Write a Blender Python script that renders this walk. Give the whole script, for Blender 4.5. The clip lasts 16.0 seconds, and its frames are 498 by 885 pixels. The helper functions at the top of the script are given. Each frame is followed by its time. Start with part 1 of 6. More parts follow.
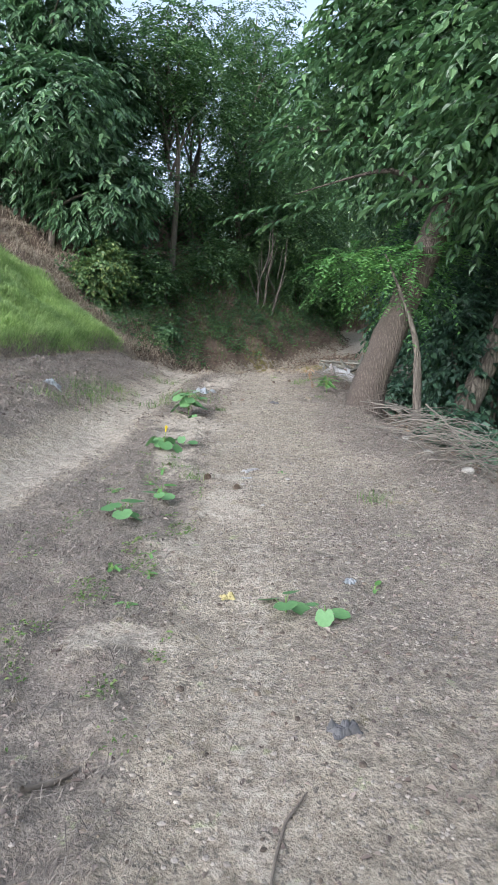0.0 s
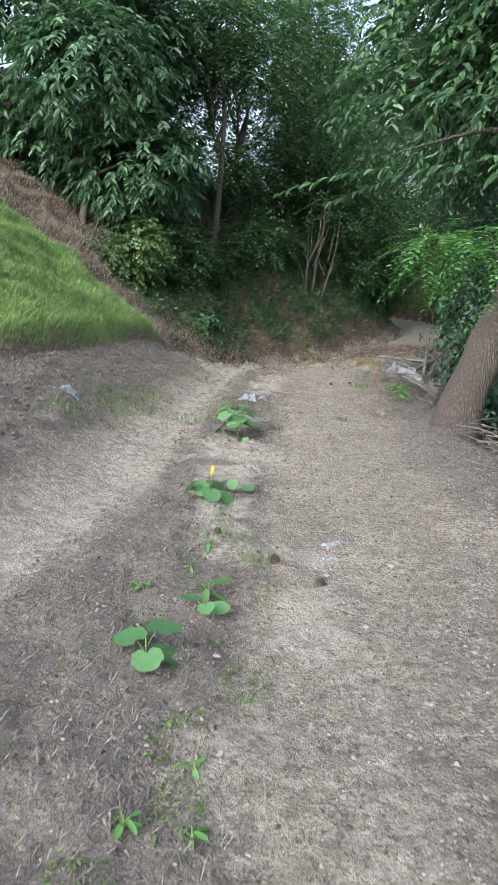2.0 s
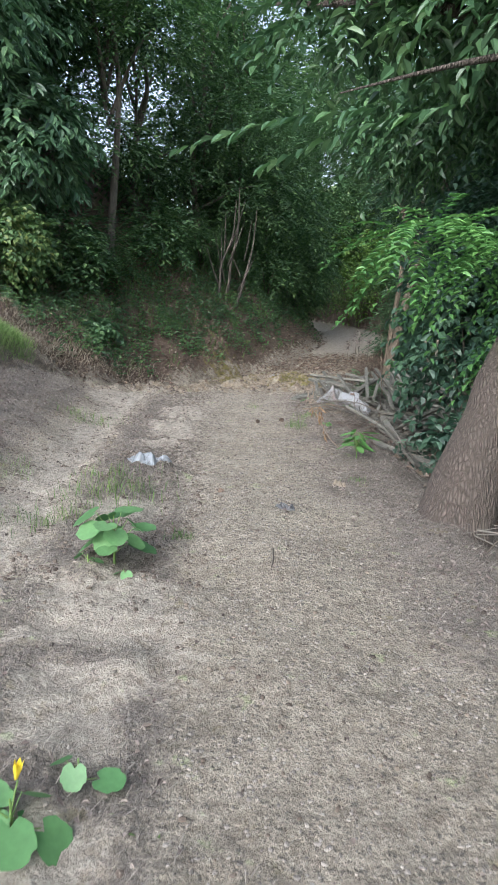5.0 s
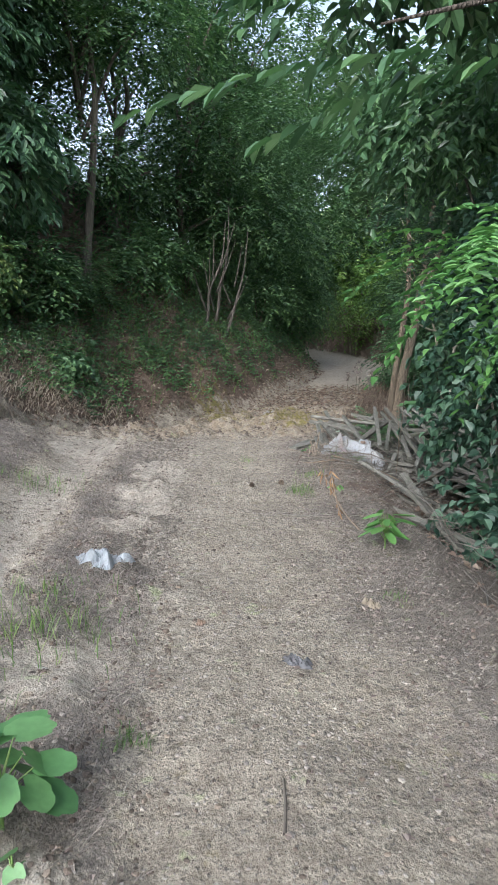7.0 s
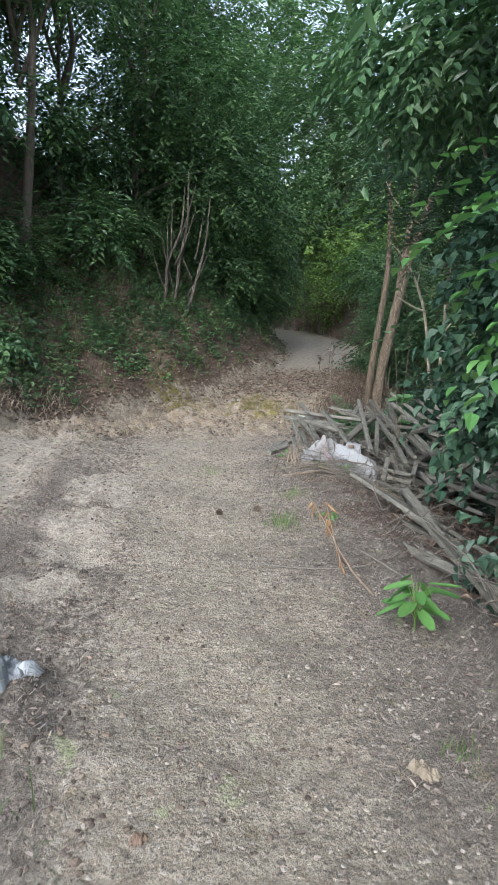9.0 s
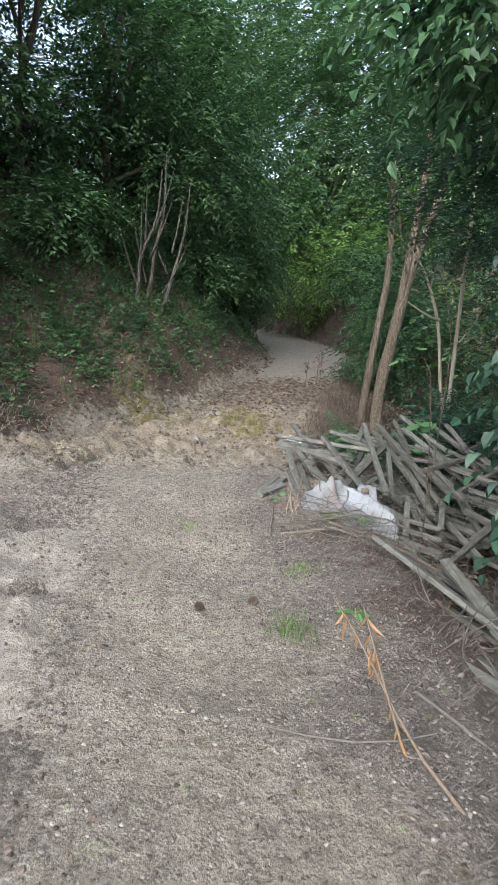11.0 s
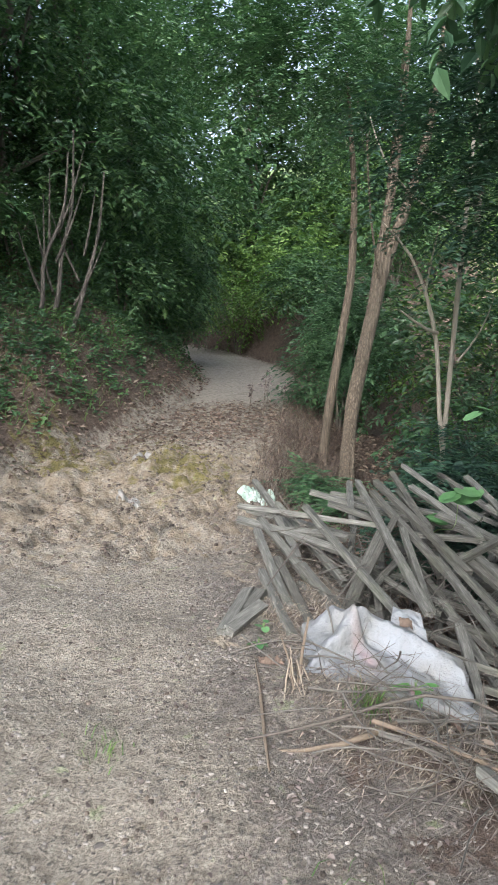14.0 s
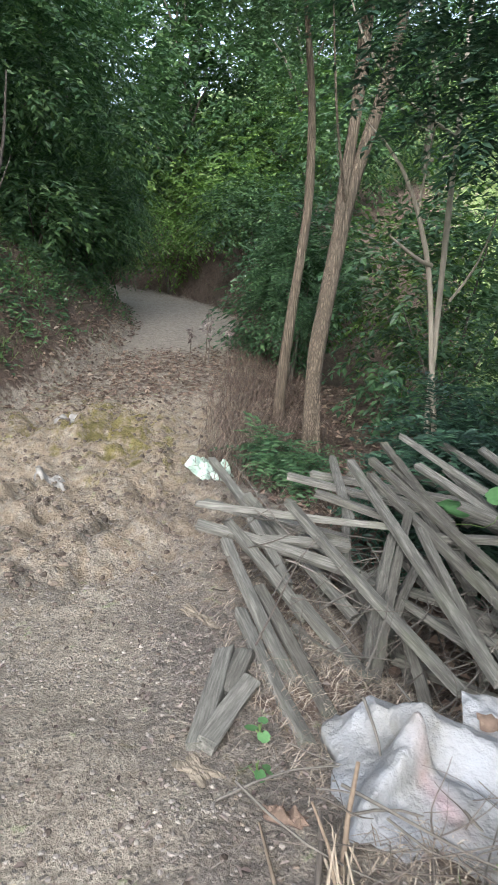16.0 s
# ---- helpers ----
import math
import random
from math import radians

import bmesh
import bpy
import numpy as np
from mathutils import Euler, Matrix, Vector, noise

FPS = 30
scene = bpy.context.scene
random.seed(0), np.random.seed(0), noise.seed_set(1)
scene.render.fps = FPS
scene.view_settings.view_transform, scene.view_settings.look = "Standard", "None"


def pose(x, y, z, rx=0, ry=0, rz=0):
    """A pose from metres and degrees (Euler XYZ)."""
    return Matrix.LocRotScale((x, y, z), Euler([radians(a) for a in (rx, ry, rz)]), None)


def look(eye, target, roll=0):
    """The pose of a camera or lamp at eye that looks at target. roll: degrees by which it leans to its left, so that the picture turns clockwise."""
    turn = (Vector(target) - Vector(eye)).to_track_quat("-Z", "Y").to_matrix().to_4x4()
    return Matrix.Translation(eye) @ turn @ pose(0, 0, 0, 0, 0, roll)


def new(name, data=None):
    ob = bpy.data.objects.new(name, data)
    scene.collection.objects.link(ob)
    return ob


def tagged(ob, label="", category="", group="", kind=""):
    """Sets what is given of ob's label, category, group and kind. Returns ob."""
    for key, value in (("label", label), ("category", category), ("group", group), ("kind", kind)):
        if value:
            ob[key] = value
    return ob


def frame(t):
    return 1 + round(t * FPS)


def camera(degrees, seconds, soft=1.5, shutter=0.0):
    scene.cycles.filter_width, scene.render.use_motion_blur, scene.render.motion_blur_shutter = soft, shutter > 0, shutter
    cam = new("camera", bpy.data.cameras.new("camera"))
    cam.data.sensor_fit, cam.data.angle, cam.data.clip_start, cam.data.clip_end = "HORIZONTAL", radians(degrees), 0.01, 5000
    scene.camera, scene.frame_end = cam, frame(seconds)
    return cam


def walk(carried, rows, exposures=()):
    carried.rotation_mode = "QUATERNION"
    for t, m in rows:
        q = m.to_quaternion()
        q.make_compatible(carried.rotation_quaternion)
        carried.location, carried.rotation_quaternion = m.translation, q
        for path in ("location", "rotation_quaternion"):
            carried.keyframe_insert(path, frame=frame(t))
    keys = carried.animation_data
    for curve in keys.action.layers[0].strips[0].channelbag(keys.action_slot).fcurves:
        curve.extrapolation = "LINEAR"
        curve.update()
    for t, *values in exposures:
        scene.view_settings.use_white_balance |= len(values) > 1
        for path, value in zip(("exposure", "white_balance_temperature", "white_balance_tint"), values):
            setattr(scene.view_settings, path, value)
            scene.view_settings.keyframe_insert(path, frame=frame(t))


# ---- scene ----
cam = camera(37.5, 16.0, 0.9, 0.2)
METRES, EYE, TILT, LEAN, TURN = 15.0, 1.5, -11.0, 0.0, 0.0
ROWS = [
    (0.0, 0.0, 0.0, 0.0, -0.0, 0.0, 0.0),
    (0.5, -0.0057, 0.0294, 0.0058, 1.29, -1.12, -0.7),
    (1.0, -0.0119, 0.0613, 0.0145, 2.56, -1.84, -1.35),
    (1.5, -0.018, 0.0969, 0.0231, 2.76, -1.9, -1.39),
    (2.0, -0.0215, 0.1289, 0.0319, 2.57, -1.48, -1.6),
    (2.5, -0.0263, 0.1659, 0.041, 1.87, -1.07, -2.16),
    (3.0, -0.0239, 0.2016, 0.0497, 0.88, -1.01, -2.06),
    (3.5, -0.0267, 0.2339, 0.0573, -0.36, -1.16, -1.81),
    (4.0, -0.027, 0.2684, 0.0635, -1.81, -1.81, -1.45),
    (4.5, -0.0238, 0.301, 0.07, -3.5, -1.76, -0.94),
    (7.0, -0.0108, 0.454, 0.1043, -4.66, 0.42, -0.02),
    (7.5, -0.0115, 0.4826, 0.1096, -4.44, 0.16, -0.58),
    (8.0, -0.0087, 0.5129, 0.1146, -5.05, -0.41, -0.67),
    (8.5, -0.0074, 0.5421, 0.1198, -6.32, -0.95, -0.34),
    (9.0, -0.0039, 0.5699, 0.1251, -7.67, -1.35, 0.07),
    (11.5, 0.0059, 0.7173, 0.152, -9.88, -1.35, -1.32),
    (12.0, 0.0085, 0.7456, 0.1575, -9.63, -0.9, -1.34),
    (12.5, 0.0085, 0.7755, 0.1623, -9.16, -0.41, -1.4),
    (13.0, 0.0108, 0.8075, 0.1661, -9.26, -0.26, -1.21),
    (13.5, 0.0146, 0.8382, 0.1692, -11.26, 0.07, -0.79),
    (14.0, 0.0235, 0.8676, 0.1747, -15.42, -0.34, 0.58),
    (14.5, 0.0315, 0.8946, 0.1773, -19.8, -1.52, 1.63),
    (15.0, 0.0357, 0.9181, 0.1803, -22.29, -2.83, 1.9),
    (15.5, 0.0386, 0.9446, 0.1845, -21.93, -3.83, 1.86),
    (16.0, 0.0414, 0.9736, 0.1868, -20.78, -5.01, 1.6),
]
walk(cam, [(t, pose(0, 0, EYE, TILT, LEAN, TURN) @ pose(METRES * x, METRES * y, METRES * z, 90 + pitch, roll, yaw)) for t, x, y, z, yaw, pitch, roll in ROWS], [(0.0, 1.19, 5880, 10), (9.0, 1.25, 5880, 9), (16.0, 1.44, 5950, 10)])

# ---- light ----
world = bpy.data.worlds.new("sky")
scene.world = world
world.use_nodes = True
wn = world.node_tree
sky = wn.nodes.new("ShaderNodeTexSky")
sky.sky_type = "NISHITA"
sky.sun_disc = False
SUN_UP, SUN_ROUND = 34.0, 212.0
sky.sun_elevation, sky.sun_rotation = radians(SUN_UP), radians(SUN_ROUND)
sky.dust_density, sky.air_density, sky.ozone_density = 4.0, 1.0, 1.0
wn.nodes["Background"].inputs["Strength"].default_value = 0.15
haze = wn.nodes.new("ShaderNodeHueSaturation")
haze.inputs["Saturation"].default_value = 0.6
wn.links.new(sky.outputs["Color"], haze.inputs["Color"])
wn.links.new(haze.outputs["Color"], wn.nodes["Background"].inputs["Color"])
sun = new("sun", bpy.data.lights.new("sun", "SUN"))
sun.data.energy, sun.data.angle, sun.data.color = 1.5, radians(50), (1.0, 0.98, 0.95)
sun_way = Vector((math.sin(radians(SUN_ROUND)) * math.cos(radians(SUN_UP)), math.cos(radians(SUN_ROUND)) * math.cos(radians(SUN_UP)), math.sin(radians(SUN_UP))))
sun.matrix_world = look(sun_way * 50, (0, 0, 0))



# ---- materials ----
def material(name):
    m = bpy.data.materials.new(name)
    m.use_nodes = True
    return m, m.node_tree.nodes, m.node_tree.links, m.node_tree.nodes["Principled BSDF"]


def ramp(nodes, stops):
    r = nodes.new("ShaderNodeValToRGB")
    e = r.color_ramp.elements
    while len(e) < len(stops):
        e.new(0.5)
    for el, (p, c) in zip(e, stops):
        el.position, el.color = p, (*c, 1)
    return r


def noise_node(nodes, links, scale, detail=4.0, rough=0.55, stretch=None, coords="Object"):
    n = nodes.new("ShaderNodeTexNoise")
    n.inputs["Scale"].default_value, n.inputs["Detail"].default_value, n.inputs["Roughness"].default_value = scale, detail, rough
    tc = nodes.new("ShaderNodeTexCoord")
    if stretch:
        mp = nodes.new("ShaderNodeMapping")
        mp.inputs["Scale"].default_value = stretch
        links.new(tc.outputs[coords], mp.inputs["Vector"])
        links.new(mp.outputs["Vector"], n.inputs["Vector"])
    else:
        links.new(tc.outputs[coords], n.inputs["Vector"])
    return n


def mix(nodes, links, fac, a, b, mode="MIX"):
    """Mix two colours; each input is a socket, a number or a colour."""
    m = nodes.new("ShaderNodeMix")
    m.data_type, m.blend_type = "RGBA", mode
    for sock, v in ((m.inputs[0], fac), (m.inputs[6], a), (m.inputs[7], b)):
        if isinstance(v, bpy.types.NodeSocket):
            links.new(v, sock)
        elif isinstance(v, (int, float)):
            sock.default_value = v
        else:
            sock.default_value = (*v, 1)
    return m.outputs[2]


def bump(nodes, links, height, p, strength=0.5, distance=0.01):
    b = nodes.new("ShaderNodeBump")
    b.inputs["Strength"].default_value, b.inputs["Distance"].default_value = strength, distance
    links.new(height, b.inputs["Height"])
    links.new(b.outputs["Normal"], p.inputs["Normal"])


def leaf_material(name, dark, mid, light, rough=0.42, through_light=0.25):
    """Leaves: every leaf has its own tone; thin enough to let light through."""
    m, n, l, p = material(name)
    geo = n.new("ShaderNodeNewGeometry")
    r = ramp(n, [(0.0, dark), (0.55, mid), (1.0, light)])
    l.new(geo.outputs["Random Per Island"], r.inputs["Fac"])
    big = noise_node(n, l, 0.9, 2.0)
    tone = ramp(n, [(0.3, (0.62, 0.66, 0.62)), (0.7, (1.15, 1.1, 0.95))])
    l.new(big.outputs["Fac"], tone.inputs["Fac"])
    col = mix(n, l, 1.0, r.outputs["Color"], tone.outputs["Color"], "MULTIPLY")
    l.new(col, p.inputs["Base Color"])
    p.inputs["Roughness"].default_value = rough
    tr = n.new("ShaderNodeBsdfTranslucent")
    warm = mix(n, l, 1.0, col, (0.95, 1.12, 0.72), "MULTIPLY")
    l.new(warm, tr.inputs["Color"])
    ms = n.new("ShaderNodeMixShader")
    ms.inputs[0].default_value = through_light
    l.new(p.outputs[0], ms.inputs[1])
    l.new(tr.outputs[0], ms.inputs[2])
    l.new(ms.outputs[0], n["Material Output"].inputs["Surface"])
    return m


def island_material(name, stops, rough=0.85, grain=40.0, bump_depth=0.004):
    """Loose small things: each piece takes its own tone."""
    m, n, l, p = material(name)
    geo = n.new("ShaderNodeNewGeometry")
    r = ramp(n, stops)
    l.new(geo.outputs["Random Per Island"], r.inputs["Fac"])
    g = noise_node(n, l, grain)
    t = ramp(n, [(0.3, (0.75, 0.75, 0.75)), (0.7, (1.15, 1.15, 1.15))])
    l.new(g.outputs["Fac"], t.inputs["Fac"])
    l.new(mix(n, l, 1.0, r.outputs["Color"], t.outputs["Color"], "MULTIPLY"), p.inputs["Base Color"])
    p.inputs["Roughness"].default_value = rough
    bump(n, l, g.outputs["Fac"], p, 0.4, bump_depth)
    return m


def bark_material(name, dark, light, stretch=(9, 9, 1.6), depth=0.03, cracks=0.6, scale=3.4):
    """Furrowed bark: wandering cracks between plates, with blotches."""
    m, n, l, p = material(name)
    tc, mp = n.new("ShaderNodeTexCoord"), n.new("ShaderNodeMapping")
    mp.inputs["Scale"].default_value = stretch
    l.new(tc.outputs["Object"], mp.inputs["Vector"])
    warp = noise_node(n, l, 4.0, 4.0, 0.6)
    moved = n.new("ShaderNodeMixRGB")
    moved.blend_type, moved.inputs["Fac"].default_value = "ADD", 0.9
    l.new(mp.outputs["Vector"], moved.inputs["Color1"])
    l.new(warp.outputs["Color"], moved.inputs["Color2"])
    v = n.new("ShaderNodeTexVoronoi")
    v.feature, v.inputs["Scale"].default_value = "DISTANCE_TO_EDGE", scale * 0.5
    l.new(moved.outputs["Color"], v.inputs["Vector"])
    g = noise_node(n, l, 2.6, 8.0, 0.7, stretch)
    crack = ramp(n, [(0.0, (0, 0, 0)), (0.3, (1, 1, 1))])
    l.new(v.outputs["Distance"], crack.inputs["Fac"])
    c = ramp(n, [(0.32, dark), (0.68, light)])
    l.new(g.outputs["Fac"], c.inputs["Fac"])
    blotch = noise_node(n, l, 1.4, 3.0)
    c2 = mix(n, l, blotch.outputs["Fac"], c.outputs["Color"], tuple(0.7 * a + 0.03 for a in light))
    deep = mix(n, l, 1.0 - cracks, tuple(a * 0.45 for a in dark), c2)
    col = mix(n, l, crack.outputs["Color"], deep, c2)
    l.new(col, p.inputs["Base Color"])
    p.inputs["Roughness"].default_value = 0.9
    hgt = n.new("ShaderNodeMath")
    hgt.operation = "MULTIPLY_ADD"
    l.new(crack.outputs["Color"], hgt.inputs[0])
    hgt.inputs[1].default_value = cracks
    l.new(g.outputs["Fac"], hgt.inputs[2])
    bump(n, l, hgt.outputs[0], p, 0.9, depth)
    return m


def ground_material():
    """Dry sandy gravel, with worn pale sand, dead grass, leaf litter (also painted shade at the gully's edge), moss and
    turf where their masks say.
    """
    m, n, l, p = material("ground")
    fine = noise_node(n, l, 95.0, 5.0, 0.7)
    mid = noise_node(n, l, 14.0, 5.0, 0.6)
    big = noise_node(n, l, 1.3, 4.0, 0.6)
    grit = n.new("ShaderNodeTexVoronoi")
    grit.inputs["Scale"].default_value = 125.0
    tc = n.new("ShaderNodeTexCoord")
    l.new(tc.outputs["Object"], grit.inputs["Vector"])
    gravel = ramp(n, [(0.28, (0.215, 0.188, 0.155)), (0.5, (0.38, 0.338, 0.284)), (0.72, (0.525, 0.474, 0.408))])
    l.new(fine.outputs["Fac"], gravel.inputs["Fac"])
    patch = ramp(n, [(0.32, (0.62, 0.605, 0.585)), (0.5, (0.93, 0.92, 0.9)), (0.68, (1.12, 1.11, 1.1))])
    l.new(mid.outputs["Fac"], patch.inputs["Fac"])
    patch2 = ramp(n, [(0.35, (0.80, 0.795, 0.77)), (0.65, (1.08, 1.08, 1.06))])
    l.new(big.outputs["Fac"], patch2.inputs["Fac"])
    c = mix(n, l, 1.0, gravel.outputs["Color"], patch.outputs["Color"], "MULTIPLY")
    c = mix(n, l, 1.0, c, patch2.outputs["Color"], "MULTIPLY")
    stone = ramp(n, [(0.0, (0.52, 0.51, 0.49)), (1.0, (1.25, 1.24, 1.21))])
    l.new(grit.outputs["Color"], stone.inputs["Fac"])
    c = mix(n, l, 0.5, c, stone.outputs["Color"], "MULTIPLY")

    specks = noise_node(n, l, 42.0, 3.0, 0.6)
    spot = ramp(n, [(0.585, (0, 0, 0)), (0.635, (1, 1, 1))])
    l.new(specks.outputs["Fac"], spot.inputs["Fac"])
    c = mix(n, l, spot.outputs["Color"], c, (0.13, 0.115, 0.098))
    crumbs = noise_node(n, l, 17.0, 5.0, 0.65)
    spot2 = ramp(n, [(0.60, (0, 0, 0)), (0.66, (0.75, 0.75, 0.75))])
    l.new(crumbs.outputs["Fac"], spot2.inputs["Fac"])
    c = mix(n, l, spot2.outputs["Color"], c, (0.17, 0.15, 0.125))

    def layer(c, mask, stops, scale, sharp=0.18):
        a = n.new("ShaderNodeAttribute")
        a.attribute_name = mask
        ns = noise_node(n, l, scale, 6.0, 0.65)
        add = n.new("ShaderNodeMath")
        add.operation = "ADD"
        l.new(a.outputs["Fac"], add.inputs[0])
        wide = n.new("ShaderNodeMapRange")
        wide.inputs["From Min"].default_value, wide.inputs["From Max"].default_value, wide.inputs["To Min"].default_value, wide.inputs["To Max"].default_value = 0.32, 0.68, 0.05, 0.95
        l.new(ns.outputs["Fac"], wide.inputs["Value"])
        l.new(wide.outputs[0], add.inputs[1])
        cut = n.new("ShaderNodeMapRange")
        cut.inputs["From Min"].default_value, cut.inputs["From Max"].default_value = 1.0 - sharp, 1.0 + sharp
        l.new(add.outputs[0], cut.inputs["Value"])
        tone = ramp(n, stops)
        l.new(fine.outputs["Fac"], tone.inputs["Fac"])
        t2 = mix(n, l, 1.0, tone.outputs["Color"], patch.outputs["Color"], "MULTIPLY")
        return mix(n, l, cut.outputs[0], c, t2)

    c = layer(c, "sand", [(0.3, (0.34, 0.303, 0.255)), (0.7, (0.475, 0.432, 0.372))], 19.0, 0.12)
    c = layer(c, "dead", [(0.3, (0.095, 0.081, 0.071)), (0.7, (0.31, 0.276, 0.24))], 27.0, 0.25)
    c = layer(c, "mud", [(0.3, (0.085, 0.073, 0.06)), (0.7, (0.23, 0.2, 0.168))], 22.0, 0.14)
    c = layer(c, "clay", [(0.3, (0.2, 0.158, 0.112)), (0.7, (0.39, 0.322, 0.238))], 9.0)
    c = layer(c, "litter_shade", [(0.3, (0.07, 0.048, 0.036)), (0.7, (0.20, 0.145, 0.11))], 8.0)
    c = layer(c, "moss", [(0.3, (0.12, 0.105, 0.03)), (0.7, (0.24, 0.2, 0.075))], 6.0)
    c = layer(c, "turf", [(0.3, (0.18, 0.26, 0.09)), (0.7, (0.32, 0.43, 0.17))], 7.0)
    l.new(c, p.inputs["Base Color"])
    p.inputs["Roughness"].default_value = 0.93
    h1 = n.new("ShaderNodeMath")
    h1.operation = "MULTIPLY_ADD"
    l.new(specks.outputs["Fac"], h1.inputs[0])
    h1.inputs[1].default_value = 1.3
    l.new(fine.outputs["Fac"], h1.inputs[2])
    h2 = n.new("ShaderNodeMath")
    h2.operation = "MULTIPLY_ADD"
    l.new(mid.outputs["Fac"], h2.inputs[0])
    h2.inputs[1].default_value = 2.0
    l.new(h1.outputs[0], h2.inputs[2])
    bump(n, l, h2.outputs[0], p, 1.0, 0.022)
    return m


GROUND = ground_material()
BARK_PINE = bark_material("rough_red_brown_bark", (0.05, 0.036, 0.029), (0.19, 0.15, 0.125), (17, 17, 2.6), 0.035, 0.55, 5.5)
BARK_GREY = bark_material("grey_brown_bark", (0.06, 0.05, 0.042), (0.2, 0.17, 0.14))
BARK_TAN = bark_material("tan_bark", (0.055, 0.042, 0.03), (0.25, 0.192, 0.13), (22, 22, 1.6), 0.022, 0.6)
BARK_PALE = bark_material("pale_twig_bark", (0.20, 0.17, 0.13), (0.44, 0.39, 0.31), (20, 20, 3), 0.006, 0.1)
STICK_PALE = bark_material("dry_grey_stick", (0.06, 0.053, 0.045), (0.185, 0.166, 0.142), (16, 16, 16), 0.003, 0.0)
STICK_TAN = bark_material("dry_brown_stick", (0.09, 0.066, 0.048), (0.26, 0.195, 0.135), (16, 16, 16), 0.004, 0.0)
STICK_DARK = bark_material("dark_twig", (0.04, 0.033, 0.027), (0.14, 0.115, 0.092), (16, 16, 16), 0.003, 0.0)
BARK_DARK = bark_material("dark_stem_bark", (0.06, 0.05, 0.04), (0.20, 0.17, 0.135), (14, 14, 2), 0.01, 0.3)
LEAF_LANCE = leaf_material("lance_leaf", (0.055, 0.108, 0.068), (0.105, 0.2, 0.122), (0.18, 0.3, 0.175), 0.3, 0.3)
LEAF_BROAD = leaf_material("broad_leaf", (0.05, 0.103, 0.06), (0.093, 0.185, 0.1), (0.163, 0.28, 0.145), 0.3, 0.32)
LEAF_FERN = leaf_material("bright_pinnate_leaf", (0.075, 0.19, 0.065), (0.125, 0.29, 0.1), (0.2, 0.39, 0.14), 0.42, 0.35)
LEAF_DARK = leaf_material("dark_pinnate_leaf", (0.024, 0.06, 0.045), (0.046, 0.104, 0.073), (0.085, 0.165, 0.108), 0.45, 0.22)
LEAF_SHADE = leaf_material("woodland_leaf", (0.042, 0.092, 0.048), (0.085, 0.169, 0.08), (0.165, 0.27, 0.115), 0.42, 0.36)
LEAF_LIGHT = leaf_material("sunny_leaf", (0.085, 0.165, 0.04), (0.15, 0.26, 0.07), (0.25, 0.38, 0.11), 0.5, 0.35)
LEAF_YELLOW = leaf_material("yellowing_leaf", (0.06, 0.12, 0.045), (0.1, 0.185, 0.075), (0.2, 0.25, 0.085), 0.5, 0.3)
LEAF_VINE = leaf_material("vine_leaf", (0.042, 0.095, 0.05), (0.082, 0.165, 0.085), (0.14, 0.24, 0.12), 0.35, 0.3)
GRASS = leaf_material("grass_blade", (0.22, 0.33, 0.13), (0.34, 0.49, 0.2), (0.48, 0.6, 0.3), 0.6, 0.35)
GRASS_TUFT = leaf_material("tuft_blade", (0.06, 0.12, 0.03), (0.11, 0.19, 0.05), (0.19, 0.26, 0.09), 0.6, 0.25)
# darker copy of the grass: the wood's shade is put into its greens
GRASS_SHADED = leaf_material("shaded_grass_blade", (0.055, 0.118, 0.04), (0.1, 0.191, 0.064), (0.182, 0.273, 0.091), 0.6, 0.25)
STRAW = island_material("dead_grass", [(0.0, (0.07, 0.06, 0.052)), (0.6, (0.18, 0.157, 0.136)), (1.0, (0.3, 0.27, 0.235))])
STRAW_RED = island_material("brown_dead_grass", [(0.0, (0.13, 0.102, 0.076)), (0.5, (0.3, 0.245, 0.185)), (1.0, (0.48, 0.42, 0.335))])
LITTER = island_material("leaf_litter", [(0.0, (0.055, 0.037, 0.027)), (0.5, (0.14, 0.095, 0.07)), (0.85, (0.23, 0.17, 0.125)), (1.0, (0.34, 0.28, 0.22))])
PEBBLE = island_material("gravel_grain", [(0.0, (0.11, 0.096, 0.085)), (0.45, (0.27, 0.242, 0.215)), (0.9, (0.3, 0.27, 0.235)), (1.0, (0.335, 0.302, 0.265))])
WEED_BROWN = island_material("dead_weed", [(0.0, (0.045, 0.032, 0.025)), (0.6, (0.12, 0.086, 0.064)), (1.0, (0.22, 0.168, 0.125))])
CLOD = island_material("dark_mud_clod", [(0.0, (0.055, 0.042, 0.033)), (0.6, (0.13, 0.10, 0.078)), (1.0, (0.22, 0.18, 0.14))])
DRY_LEAF = island_material("curled_dry_leaf", [(0.0, (0.075, 0.056, 0.05)), (0.5, (0.16, 0.128, 0.112)), (0.85, (0.24, 0.2, 0.178)), (1.0, (0.33, 0.285, 0.25))])


# ---- meshes ----
def np_mesh(name, verts, faces, mat, smooth=False):
    """A mesh from arrays: verts (n, 3), faces (m, k) with one k."""
    me = bpy.data.meshes.new(name)
    verts, faces = np.asarray(verts, np.float32), np.asarray(faces, np.int32)
    m, k = faces.shape
    me.vertices.add(len(verts))
    me.vertices.foreach_set("co", verts.ravel())
    me.loops.add(m * k)
    me.loops.foreach_set("vertex_index", faces.ravel())
    me.polygons.add(m)
    me.polygons.foreach_set("loop_start", np.arange(0, m * k, k, dtype=np.int32))
    me.polygons.foreach_set("use_smooth", np.full(m, smooth))
    me.update(calc_edges=True)
    me.materials.append(mat)
    return me


def part(name, data, parent=None, label=""):
    """One mesh object, under a thing or a part."""
    ob = new(name, data)
    if parent is not None:
        ob.parent = parent
    return tagged(ob, label) if label else ob


